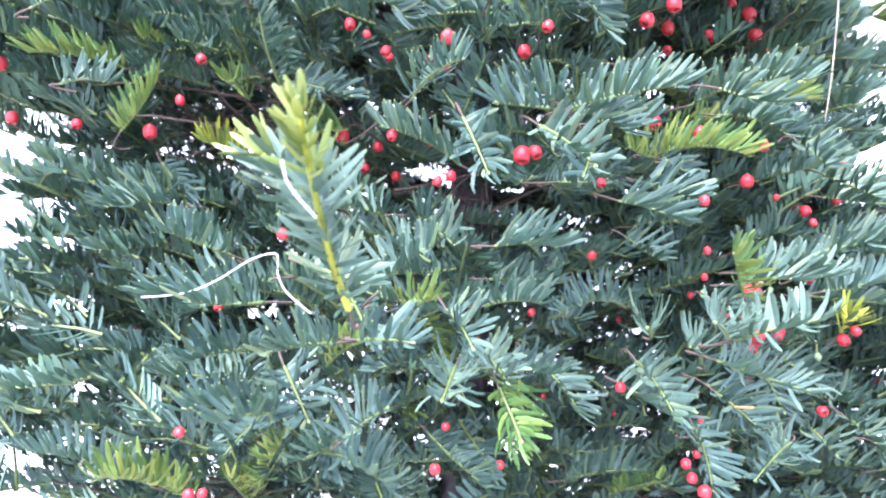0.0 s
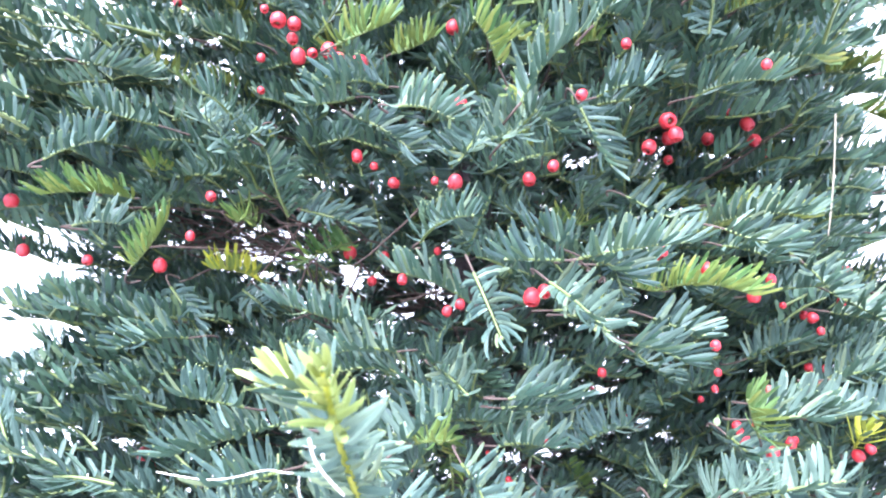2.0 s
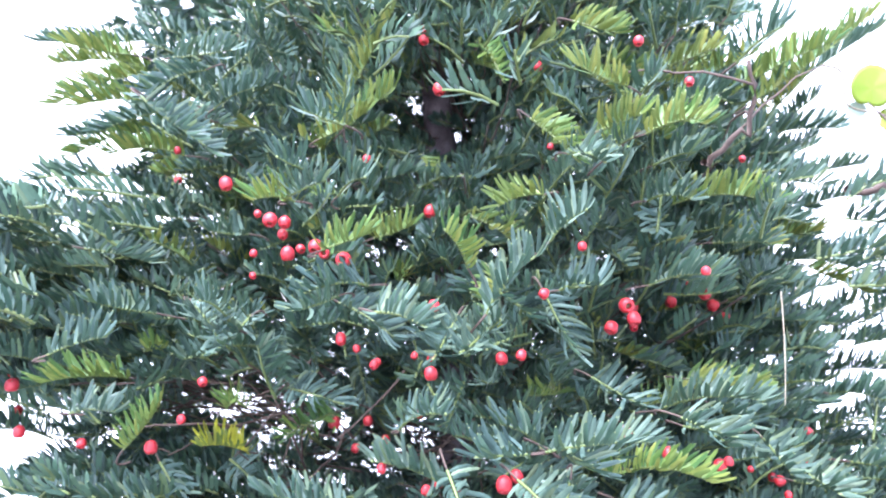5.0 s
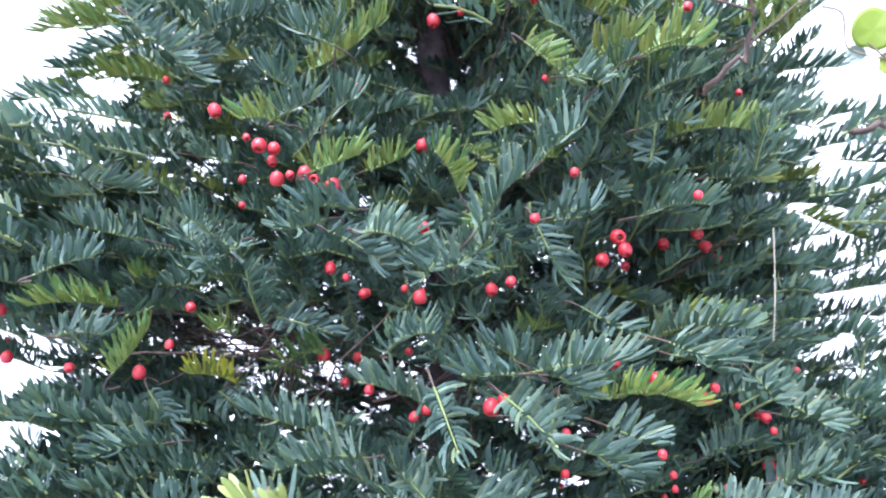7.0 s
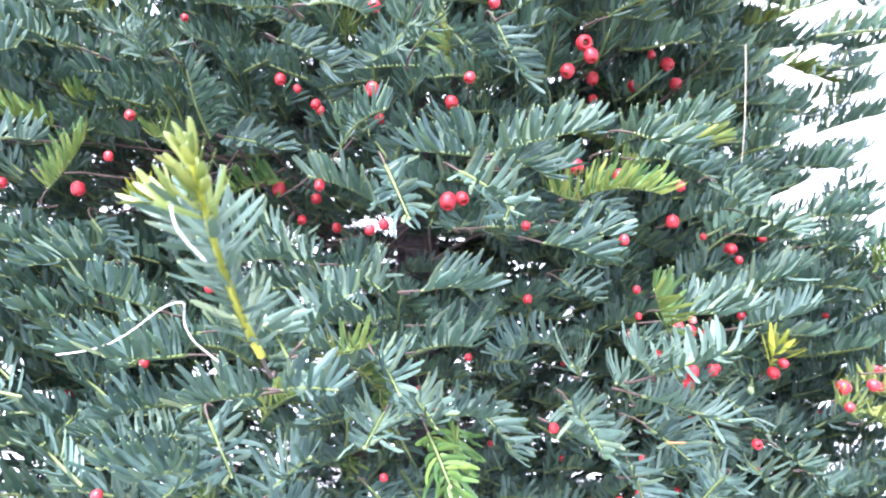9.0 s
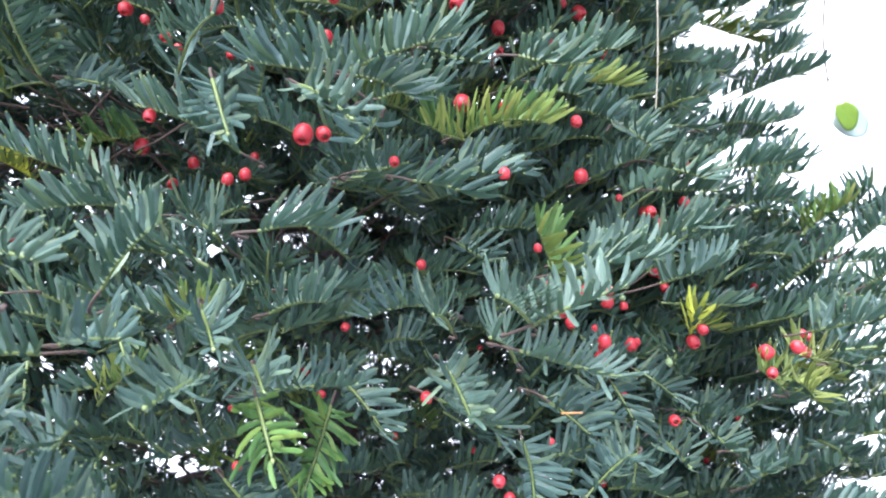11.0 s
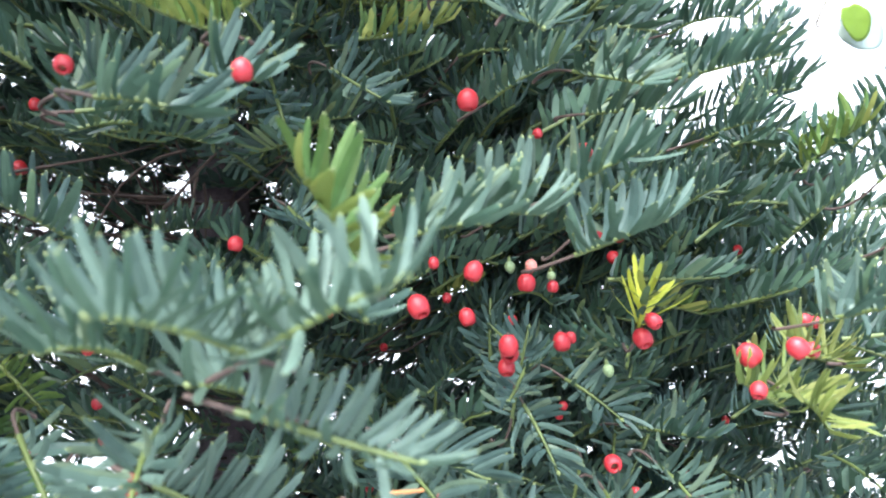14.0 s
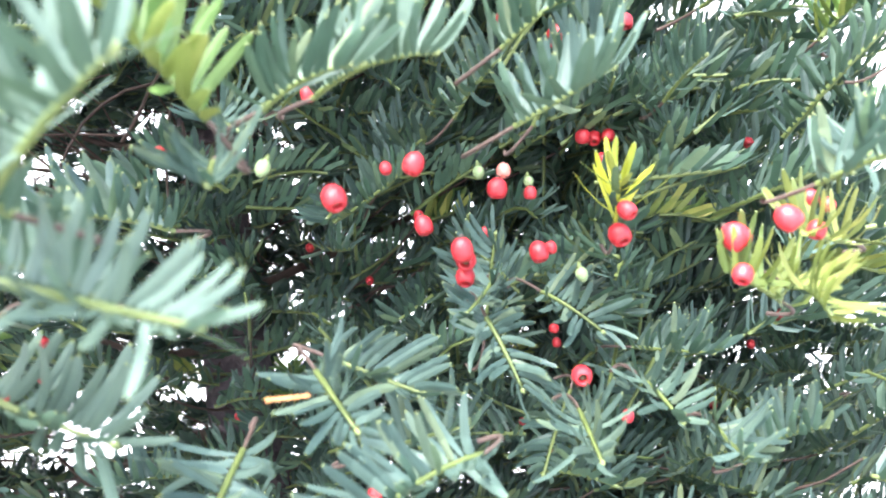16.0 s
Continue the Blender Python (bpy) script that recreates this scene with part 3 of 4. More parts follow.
spray((0.166, 0.469, 1.654), (0.182, 0.433, 1.646), 34, "l")
spray((0.351, 0.702, 1.676), (0.373, 0.668, 1.674), 30, "y")
spray((0.350, 0.714, 1.507), (0.384, 0.674, 1.525), 28, "l")
spray((0.271, 0.537, 1.484), (0.286, 0.504, 1.469), 32, "l")
spray((0.270, 0.556, 1.418), (0.301, 0.529, 1.448), 50, "g")
spray((0.242, 0.599, 1.432), (0.266, 0.570, 1.450), 50, "g")
spray((0.166, 0.607, 1.447), (0.199, 0.578, 1.449), 30, "g")
spray((0.151, 0.563, 1.439), (0.168, 0.535, 1.425), 45, "g")
spray((-0.023, 0.560, 1.650), (0.008, 0.541, 1.656), 34, "y")
spray((0.240, 0.568, 1.481), (0.264, 0.536, 1.488), 40, "g")
spray((0.088, 0.514, 1.424), (0.069, 0.488, 1.440), 40, "g")
spray((-0.000, 0.406, 1.408), (0.026, 0.392, 1.432), 30, "l")
spray((0.015, 0.471, 1.440), (0.035, 0.433, 1.432), 34, "l")
spray((0.024, 0.737, 1.444), (0.084, 0.719, 1.445), 25, "g")
spray((0.053, 0.466, 1.397), (0.082, 0.446, 1.402), 25, "l")
spray((0.033, 0.422, 1.399), (0.047, 0.391, 1.385), 40, "g")
spray((0.004, 0.483, 1.393), (0.025, 0.463, 1.400), 30, "y")
spray((-0.005, 0.385, 1.388), (0.021, 0.371, 1.390), 30, "g")
spray((-0.018, 0.397, 1.384), (-0.041, 0.367, 1.384), 22, "l")
spray((-0.062, 0.418, 1.376), (-0.080, 0.376, 1.377), 28, "g")
spray((-0.050, 0.394, 1.350), (-0.075, 0.362, 1.359), 28, "g")
spray((-0.084, 0.437, 1.422), (-0.104, 0.405, 1.434), 28, "g")
spray((-0.050, 0.390, 1.403), (-0.071, 0.358, 1.406), 30, "g")
spray((0.039, 0.406, 1.374), (0.035, 0.358, 1.369), 40, "l")
spray((0.051, 0.439, 1.374), (0.064, 0.398, 1.368), 34, "l")
spray((0.060, 0.404, 1.365), (0.070, 0.384, 1.346), 60, "y")
spray((0.081, 0.483, 1.366), (0.106, 0.457, 1.343), 55, "g")
spray((-0.010, 0.382, 1.343), (0.012, 0.361, 1.364), 50, "g")
spray((-0.046, 0.411, 1.369), (-0.026, 0.382, 1.351), 45, "g")
spray((-0.038, 0.390, 1.350), (-0.060, 0.360, 1.355), 30, "g")
spray((-0.026, 0.371, 1.422), (-0.000, 0.358, 1.416), 30, "l")
spray((0.135, 0.450, 1.372), (0.143, 0.404, 1.355), 40, "l")
spray((0.337, 0.569, 1.282), (0.355, 0.540, 1.302), 30, "g")
spray((0.313, 0.624, 1.321), (0.337, 0.590, 1.321), 35, "g")
spray((0.094, 0.437, 1.504), (0.121, 0.431, 1.492), 24, "g")
spray((0.106, 0.459, 1.500), (0.133, 0.444, 1.499), 28, "g")
spray((0.106, 0.440, 1.486), (0.098, 0.417, 1.468), 40, "g")
spray((0.174, 0.454, 1.520), (0.198, 0.436, 1.510), 28, "l")
spray((0.149, 0.485, 1.486), (0.129, 0.460, 1.488), 28, "y")
spray((0.122, 0.450, 1.458), (0.150, 0.443, 1.449), 30, "g")
spray((0.140, 0.471, 1.470), (0.163, 0.455, 1.462), 30, "g")
spray((0.170, 0.589, 1.506), (0.196, 0.573, 1.485), 58, "g")
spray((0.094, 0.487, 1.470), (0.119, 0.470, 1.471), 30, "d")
spray((0.209, 0.554, 1.541), (0.255, 0.540, 1.533), 25, "y")
spray((0.247, 0.520, 1.502), (0.249, 0.487, 1.484), 34, "l")
spray((0.279, 0.552, 1.470), (0.308, 0.527, 1.465), 30, "l")
spray((0.226, 0.557, 1.523), (0.246, 0.536, 1.509), 32, "g")
spray((0.320, 0.552, 1.483), (0.344, 0.517, 1.481), 20, "g")
spray((0.205, 0.482, 1.420), (0.238, 0.457, 1.421), 24, "l", True)
spray((0.258, 0.503, 1.410), (0.283, 0.484, 1.419), 26, "g", True)
spray((0.189, 0.447, 1.410), (0.177, 0.431, 1.432), 40, "y", True)
spray((0.169, 0.411, 1.391), (0.151, 0.379, 1.403), 30, "l", True, 0.0185)
spray((0.169, 0.405, 1.392), (0.200, 0.386, 1.406), 30, "l", True, 0.0185)
spray((0.164, 0.412, 1.381), (0.201, 0.399, 1.371), 36, "l", True, 0.0150)
spray((0.138, 0.434, 1.388), (0.129, 0.406, 1.396), 32, "l")
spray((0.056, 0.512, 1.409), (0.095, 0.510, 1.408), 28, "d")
spray((0.056, 0.423, 1.432), (0.086, 0.421, 1.433), 24, "l")
spray((0.244, 0.588, 1.338), (0.253, 0.578, 1.380), 60, "g")
spray((0.334, 0.488, 1.383), (0.346, 0.458, 1.390), 28, "l")
spray((0.348, 0.626, 1.528), (0.372, 0.596, 1.524), 20, "g")
spray((0.398, 0.678, 1.569), (0.436, 0.628, 1.578), 30, "d")
spray((0.382, 0.713, 1.648), (0.419, 0.683, 1.619), 30, "y")
spray((0.419, 0.600, 1.449), (0.435, 0.575, 1.476), 35, "g")
spray((0.427, 0.585, 1.437), (0.449, 0.560, 1.468), 35, "g")
spray((0.416, 0.560, 1.409), (0.426, 0.530, 1.426), 35, "d")
spray((0.350, 0.597, 1.465), (0.364, 0.567, 1.467), 25, "d")
spray((0.405, 0.610, 1.449), (0.419, 0.575, 1.466), 35, "y")
spray((0.132, 0.451, 1.357), (0.160, 0.449, 1.344), 40, "l", True)
spray((0.257, 0.504, 1.433), (0.279, 0.486, 1.442), 30, "l")
spray((0.181, 0.471, 1.405), (0.189, 0.443, 1.396), 30, "g")
spray((0.167, 0.442, 1.374), (0.153, 0.418, 1.386), 30, "l", True)
spray((0.088, 0.512, 1.471), (0.121, 0.517, 1.471), 45, "g")
spray((0.245, 0.556, 1.350), (0.254, 0.539, 1.326), 62, "g")
spray((0.269, 0.582, 1.355), (0.288, 0.564, 1.339), 55, "g")
spray((0.194, 0.515, 1.348), (0.223, 0.503, 1.336), 40, "g")
spray((0.198, 0.532, 1.310), (0.235, 0.515, 1.322), 35, "g")
spray((0.273, 0.543, 1.316), (0.273, 0.508, 1.309), 34, "l")
spray((0.381, 0.735, 1.276), (0.415, 0.693, 1.260), 45, "g")
spray((0.331, 0.597, 1.428), (0.337, 0.561, 1.437), 34, "d")
spray((0.364, 0.506, 1.393), (0.342, 0.485, 1.385), 34, "l")
spray((0.336, 0.518, 1.355), (0.335, 0.489, 1.347), 40, "k")
spray((0.296, 0.544, 1.324), (0.300, 0.516, 1.316), 40, "g")
spray((0.319, 0.543, 1.306), (0.317, 0.509, 1.305), 40, "g")
spray((0.250, 0.576, 1.362), (0.238, 0.550, 1.353), 60, "g")
spray((0.194, 0.497, 1.347), (0.208, 0.473, 1.335), 45, "g")
spray((-0.032, 0.473, 1.712), (-0.026, 0.444, 1.731), 34, "l")
spray((-0.028, 0.451, 1.702), (-0.047, 0.425, 1.702), 32, "l")
spray((-0.050, 0.567, 1.742), (-0.006, 0.541, 1.767), 32, "y")
spray((-0.150, 0.524, 1.776), (-0.182, 0.500, 1.743), 30, "g")
spray((-0.170, 0.467, 1.731), (-0.135, 0.471, 1.704), 30, "g")
spray((-0.149, 0.543, 1.752), (-0.114, 0.528, 1.762), 32, "g")
spray((-0.226, 0.556, 1.806), (-0.257, 0.516, 1.797), 30, "y")
spray((-0.214, 0.557, 1.765), (-0.244, 0.522, 1.749), 30, "y")
spray((0.148, 0.433, 1.717), (0.115, 0.414, 1.723), 34, "y")
spray((0.153, 0.460, 1.713), (0.165, 0.430, 1.723), 34, "l")
spray((0.138, 0.464, 1.680), (0.148, 0.429, 1.683), 34, "l")
spray((0.155, 0.423, 1.683), (0.177, 0.394, 1.681), 32, "y")
spray((0.260, 0.559, 1.762), (0.311, 0.502, 1.777), 30, "y")
spray((0.220, 0.446, 1.737), (0.234, 0.412, 1.743), 34, "l")
spray((0.316, 0.623, 1.753), (0.354, 0.583, 1.742), 30, "g")
spray((0.393, 0.762, 1.750), (0.444, 0.711, 1.750), 26, "g")
spray((0.339, 0.663, 1.646), (0.384, 0.619, 1.629), 28, "d")
spray((-0.173, 0.518, 1.784), (-0.127, 0.512, 1.786), 30, "g")
spray((-0.273, 0.602, 1.636), (-0.296, 0.565, 1.631), 28, "g")
spray((-0.263, 0.597, 1.611), (-0.288, 0.560, 1.592), 30, "g")
spray((0.126, 0.487, 1.790), (0.151, 0.469, 1.771), 34, "y")
spray((0.043, 0.468, 1.581), (0.030, 0.434, 1.554), 34, "g")
spray((0.101, 0.499, 1.600), (0.119, 0.487, 1.559), 55, "g")
spray((-0.041, 0.515, 1.595), (-0.002, 0.506, 1.571), 40, "g")
spray((-0.213, 0.461, 1.558), (-0.175, 0.457, 1.569), 30, "g")
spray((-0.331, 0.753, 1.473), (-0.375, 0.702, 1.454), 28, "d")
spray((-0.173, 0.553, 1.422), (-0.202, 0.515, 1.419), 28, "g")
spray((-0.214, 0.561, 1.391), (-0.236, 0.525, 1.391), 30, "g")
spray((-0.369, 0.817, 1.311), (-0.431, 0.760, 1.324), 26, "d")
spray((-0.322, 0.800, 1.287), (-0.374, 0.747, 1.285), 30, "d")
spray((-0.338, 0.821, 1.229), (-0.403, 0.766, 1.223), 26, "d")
spray((-0.092, 0.513, 1.340), (-0.140, 0.475, 1.349), 28, "g")
spray((0.196, 0.466, 1.415), (0.222, 0.451, 1.419), 28, "l")
spray((0.092, 0.641, 1.279), (0.064, 0.607, 1.287), 34, "g")
spray((0.339, 0.528, 1.348), (0.317, 0.512, 1.361), 34, "k")
spray((0.364, 0.530, 1.364), (0.339, 0.514, 1.372), 34, "k")
spray((0.442, 0.695, 1.267), (0.412, 0.675, 1.265), 34, "l")
spray((0.432, 0.708, 1.232), (0.447, 0.682, 1.247), 34, "g")
spray((-0.069, 0.462, 1.408), (-0.118, 0.413, 1.402), 34, "g")
spray((-0.067, 0.473, 1.332), (-0.074, 0.408, 1.324), 45, "g")
spray((0.145, 0.529, 1.393), (0.099, 0.480, 1.394), 34, "g")
spray((0.077, 0.511, 1.346), (0.070, 0.464, 1.315), 80, "y")
spray((0.238, 0.492, 1.320), (0.198, 0.444, 1.313), 40, "g")
spray((0.176, 0.482, 1.331), (0.173, 0.435, 1.310), 70, "g")
spray((-0.147, 0.486, 1.275), (-0.194, 0.438, 1.311), 34, "g")
spray((-0.109, 0.448, 1.285), (-0.135, 0.401, 1.313), 34, "y")
spray((0.118, 0.584, 1.257), (0.165, 0.541, 1.283), 45, "d")
spray((0.015, 0.381, 1.319), (0.002, 0.336, 1.349), 40, "g")
spray((0.021, 0.510, 1.309), (0.057, 0.465, 1.294), 34, "d")
spray((-0.251, 0.646, 1.867), (-0.336, 0.601, 1.844), 34, "g")
spray((-0.253, 0.651, 1.838), (-0.319, 0.605, 1.824), 34, "y")
spray((-0.247, 0.633, 1.824), (-0.308, 0.592, 1.780), 34, "y")
spray((-0.257, 0.699, 1.793), (-0.328, 0.657, 1.754), 34, "y")
spray((-0.281, 0.687, 1.798), (-0.328, 0.644, 1.769), 34, "g")
spray((-0.065, 0.595, 1.761), (-0.007, 0.538, 1.831), 34, "y")
spray((-0.215, 0.676, 1.700), (-0.241, 0.627, 1.710), 50, "g")
spray((-0.142, 0.499, 1.594), (-0.099, 0.451, 1.562), 34, "l")
spray((0.283, 0.572, 1.762), (0.351, 0.519, 1.807), 34, "y")
spray((0.314, 0.611, 1.774), (0.381, 0.559, 1.817), 34, "g")
spray((0.385, 0.733, 1.710), (0.467, 0.687, 1.718), 34, "g")
spray((0.432, 0.858, 1.577), (0.517, 0.812, 1.587), 34, "d")
spray((0.385, 0.775, 1.539), (0.457, 0.729, 1.548), 34, "d")
spray((-0.199, 0.539, 1.543), (-0.234, 0.492, 1.541), 34, "y")
spray((-0.257, 0.621, 1.437), (-0.294, 0.569, 1.457), 34, "g")
spray((-0.125, 0.592, 1.485), (-0.144, 0.543, 1.495), 34, "Y")
spray((0.007, 0.467, 1.512), (0.037, 0.419, 1.524), 35, "g")
spray((0.134, 0.551, 1.825), (0.163, 0.511, 1.793), 34, "y")
spray((0.062, 0.585, 1.823), (0.079, 0.547, 1.774), 34, "y")
spray((-0.151, 0.601, 1.844), (-0.098, 0.562, 1.807), 34, "d")
spray((-0.121, 0.606, 1.819), (-0.127, 0.557, 1.830), 34, "d")
spray((0.340, 0.689, 1.234), (0.373, 0.644, 1.260), 34, "l")
spray((0.345, 0.689, 1.237), (0.384, 0.644, 1.233), 34, "g")
spray((0.280, 0.612, 1.307), (0.260, 0.565, 1.287), 50, "d")
spray((0.456, 0.627, 1.456), (0.470, 0.578, 1.467), 34, "d")
spray((0.031, 0.499, 1.354), (0.095, 0.446, 1.365), 50, "g")
spray((0.476, 0.704, 1.286), (0.491, 0.654, 1.314), 34, "g")
spray((0.421, 0.615, 1.402), (0.450, 0.566, 1.407), 34, "g")
spray((-0.255, 0.559, 1.538), (-0.283, 0.513, 1.530), 34, "d")
spray((-0.286, 0.596, 1.495), (-0.304, 0.546, 1.507), 34, "d")
spray((-0.269, 0.543, 1.563), (-0.275, 0.496, 1.564), 34, "g")
spray((-0.245, 0.547, 1.550), (-0.272, 0.498, 1.560), 34, "d")
spray((-0.264, 0.601, 1.583), (-0.290, 0.553, 1.581), 34, "g")
spray((-0.306, 0.648, 1.553), (-0.336, 0.601, 1.559), 34, "d")
spray((-0.303, 0.619, 1.574), (-0.318, 0.571, 1.531), 34, "g")
spray((-0.231, 0.582, 1.587), (-0.246, 0.536, 1.591), 34, "g")
leader((0.002, 0.321, 1.410), (-0.000, 0.253, 1.471), -0.004, "l", "k")
leader((-0.009, 0.300, 1.446), (-0.023, 0.295, 1.462), 0.004, "l", "k", 0.020, 0.0011, 26)
leader((0.295, 0.554, 1.378), (0.296, 0.542, 1.394), 0.0, "Y", "Y", 0.021, 0.0009, 18)

# berries: place, width, ripeness
berry((-0.311, 0.577, 1.544), 0.0110)
berry((-0.346, 0.639, 1.515), 0.0095)
berry((-0.214, 0.510, 1.500), 0.0073)
berry((-0.168, 0.515, 1.497), 0.0096)
berry((-0.221, 0.607, 1.348), 0.0117)
berry((-0.215, 0.610, 1.341), 0.0090)
berry((-0.129, 0.500, 1.541), 0.0071)
berry((-0.144, 0.505, 1.516), 0.0064)
berry((-0.057, 0.593, 1.508), 0.0111)
berry((-0.002, 0.457, 1.491), 0.0063)
berry((-0.037, 0.639, 1.506), 0.0093)
berry((0.007, 0.641, 1.511), 0.0070)
berry((-0.043, 0.613, 1.486), 0.0080)
berry((-0.027, 0.686, 1.486), 0.0091)
berry((0.021, 0.510, 1.470), 0.0071)
berry((0.029, 0.516, 1.474), 0.0072)
berry((-0.040, 0.521, 1.571), 0.0080)
berry((-0.028, 0.517, 1.563), 0.0058)
berry((-0.016, 0.537, 1.554), 0.0061)
berry((0.021, 0.573, 1.557), 0.0073)
berry((0.009, 0.561, 1.559), 0.0060)
berry((0.070, 0.456, 1.482), 0.0105)
berry((0.078, 0.468, 1.485), 0.0083)
berry((0.073, 0.523, 1.556), 0.0094)
berry((0.083, 0.472, 1.557), 0.0071)
berry((0.187, 0.613, 1.600), 0.0104)
berry((0.187, 0.613, 1.583), 0.0078)
berry((0.245, 0.608, 1.610), 0.0111)
berry((0.236, 0.618, 1.621), 0.0069)
berry((0.149, 0.492, 1.508), 0.0101)
berry((0.169, 0.468, 1.498), 0.0082)
berry((0.206, 0.473, 1.493), 0.0064)
berry((0.230, 0.557, 1.480), 0.0100)
berry((0.163, 0.437, 1.459), 0.0058)
berry((0.113, 0.453, 1.468), 0.0055)
berry((0.128, 0.563, 1.425), 0.0071)
berry((0.320, 0.610, 1.499), 0.0068)
berry((0.267, 0.597, 1.472), 0.0054)
berry((0.291, 0.590, 1.454), 0.0062)
berry((-0.059, 0.447, 1.434), 0.0068)
berry((-0.094, 0.448, 1.393), 0.0056)
berry((-0.088, 0.388, 1.341), 0.0053)
berry((-0.091, 0.407, 1.304), 0.0062)
berry((-0.088, 0.417, 1.301), 0.0052)
berry((0.030, 0.419, 1.319), 0.0062)
berry((-0.002, 0.417, 1.322), 0.0051)
berry((0.032, 0.491, 1.320), 0.0055)
berry((0.066, 0.492, 1.298), 0.0055)
berry((0.084, 0.523, 1.388), 0.0055)
berry((0.127, 0.449, 1.358), 0.0060)
berry((0.207, 0.559, 1.314), 0.0055)
berry((0.157, 0.429, 1.325), 0.0057)
berry((0.162, 0.434, 1.316), 0.0058)
berry((0.167, 0.429, 1.311), 0.0075)
berry((0.016, 0.560, 1.816), 0.0093)
berry((0.016, 0.558, 1.825), 0.0075)
berry((0.028, 0.567, 1.776), 0.0112)
berry((0.050, 0.562, 1.781), 0.0065)
berry((0.109, 0.562, 1.792), 0.0083)
berry((0.154, 0.424, 1.742), 0.0068)
berry((0.193, 0.455, 1.729), 0.0066)
berry((-0.023, 0.517, 1.701), 0.0067)
berry((-0.186, 0.565, 1.726), 0.0065)
berry((-0.231, 0.671, 1.732), 0.0083)
berry((-0.126, 0.515, 1.683), 0.0104)
berry((-0.088, 0.473, 1.650), 0.0052)
berry((-0.085, 0.491, 1.650), 0.0109)
berry((-0.076, 0.495, 1.649), 0.0094)
berry((-0.079, 0.502, 1.642), 0.0079)
berry((-0.070, 0.484, 1.625), 0.0103)
berry((-0.064, 0.494, 1.630), 0.0070)
berry((-0.053, 0.491, 1.631), 0.0104)
berry((-0.047, 0.492, 1.626), 0.0085, "h")
berry((-0.032, 0.482, 1.620), 0.0128, "h")
berry((0.020, 0.576, 1.675), 0.0110)
berry((0.030, 0.436, 1.585), 0.0073)
berry((0.096, 0.451, 1.593), 0.0069)
berry((0.121, 0.457, 1.623), 0.0063)
berry((0.186, 0.430, 1.603), 0.0059)
berry((0.158, 0.509, 1.591), 0.0133, "h")
berry((0.162, 0.506, 1.582), 0.0100)
berry((0.150, 0.522, 1.577), 0.0104)
berry((0.234, 0.664, 1.609), 0.0114)
berry((0.262, 0.638, 1.603), 0.0114)
berry((0.276, 0.650, 1.593), 0.0101)
berry((-0.096, 0.493, 1.627), 0.0058)
berry((-0.110, 0.537, 1.618), 0.0055)
berry((-0.039, 0.516, 1.569), 0.0079)
berry((-0.015, 0.514, 1.552), 0.0071)
berry((0.027, 0.459, 1.546), 0.0090)
berry((-0.270, 0.515, 1.539), 0.0103)
berry((-0.272, 0.531, 1.506), 0.0089)
berry((0.113, 0.532, 1.713), 0.0056)
berry((0.251, 0.525, 1.699), 0.0054)
berry((0.257, 0.599, 1.400), 0.0097)
berry((0.261, 0.606, 1.408), 0.0069, "u")
berry((0.250, 0.603, 1.408), 0.0064, "G")
berry((0.239, 0.547, 1.376), 0.0088)
berry((0.240, 0.552, 1.372), 0.0082, "h")
berry((0.239, 0.557, 1.366), 0.0079)
berry((0.271, 0.594, 1.371), 0.0090)
berry((0.277, 0.600, 1.372), 0.0058)
berry((0.295, 0.549, 1.375), 0.0088)
berry((0.295, 0.535, 1.383), 0.0068)
berry((0.319, 0.508, 1.371), 0.0093)
berry((0.315, 0.495, 1.361), 0.0062)
berry((0.326, 0.489, 1.375), 0.0075)
berry((0.347, 0.516, 1.370), 0.0062)
berry((0.351, 0.526, 1.380), 0.0058)
berry((0.367, 0.546, 1.377), 0.0055)
berry((0.203, 0.506, 1.396), 0.0083)
berry((0.226, 0.537, 1.407), 0.0081)
berry((0.212, 0.581, 1.412), 0.0055)
berry((0.225, 0.574, 1.387), 0.0080)
berry((0.220, 0.637, 1.394), 0.0055)
berry((0.250, 0.607, 1.382), 0.0055)
berry((0.273, 0.528, 1.331), 0.0074, "h")
berry((0.272, 0.610, 1.397), 0.0065)
berry((0.272, 0.612, 1.402), 0.0056, "G")
berry((0.302, 0.631, 1.422), 0.0080)
berry((0.308, 0.635, 1.421), 0.0076)
berry((0.314, 0.631, 1.421), 0.0070)
berry((0.310, 0.631, 1.410), 0.0075)
berry((0.328, 0.632, 1.474), 0.0086)
berry((0.290, 0.601, 1.463), 0.0092)
berry((0.289, 0.611, 1.464), 0.0075)
berry((0.379, 0.632, 1.410), 0.0053)
berry((0.441, 0.757, 1.307), 0.0089)
berry((0.407, 0.725, 1.297), 0.0055)
berry((0.195, 0.526, 1.432), 0.0055)
berry((0.109, 0.670, 1.299), 0.0055)
berry((0.298, 0.583, 1.301), 0.0055)
berry((0.324, 0.781, 1.254), 0.0055)
berry((0.265, 0.748, 1.259), 0.0055)
berry((0.278, 0.696, 1.252), 0.0055)
berry((0.279, 0.638, 1.332), 0.0055)
berry((0.284, 0.675, 1.319), 0.0055)
berry((0.199, 0.541, 1.295), 0.0055)
berry((0.170, 0.672, 1.286), 0.0055)
berry((0.050, 0.602, 1.356), 0.0055)
berry((0.064, 0.577, 1.344), 0.0055)
berry((-0.015, 0.667, 1.323), 0.0055)
berry((0.389, 0.751, 1.255), 0.0055)
berry((0.281, 0.553, 1.362), 0.0057, "G")
berry((0.185, 0.499, 1.406), 0.0055, "G")
berry((0.147, 0.718, 1.386), 0.0055)
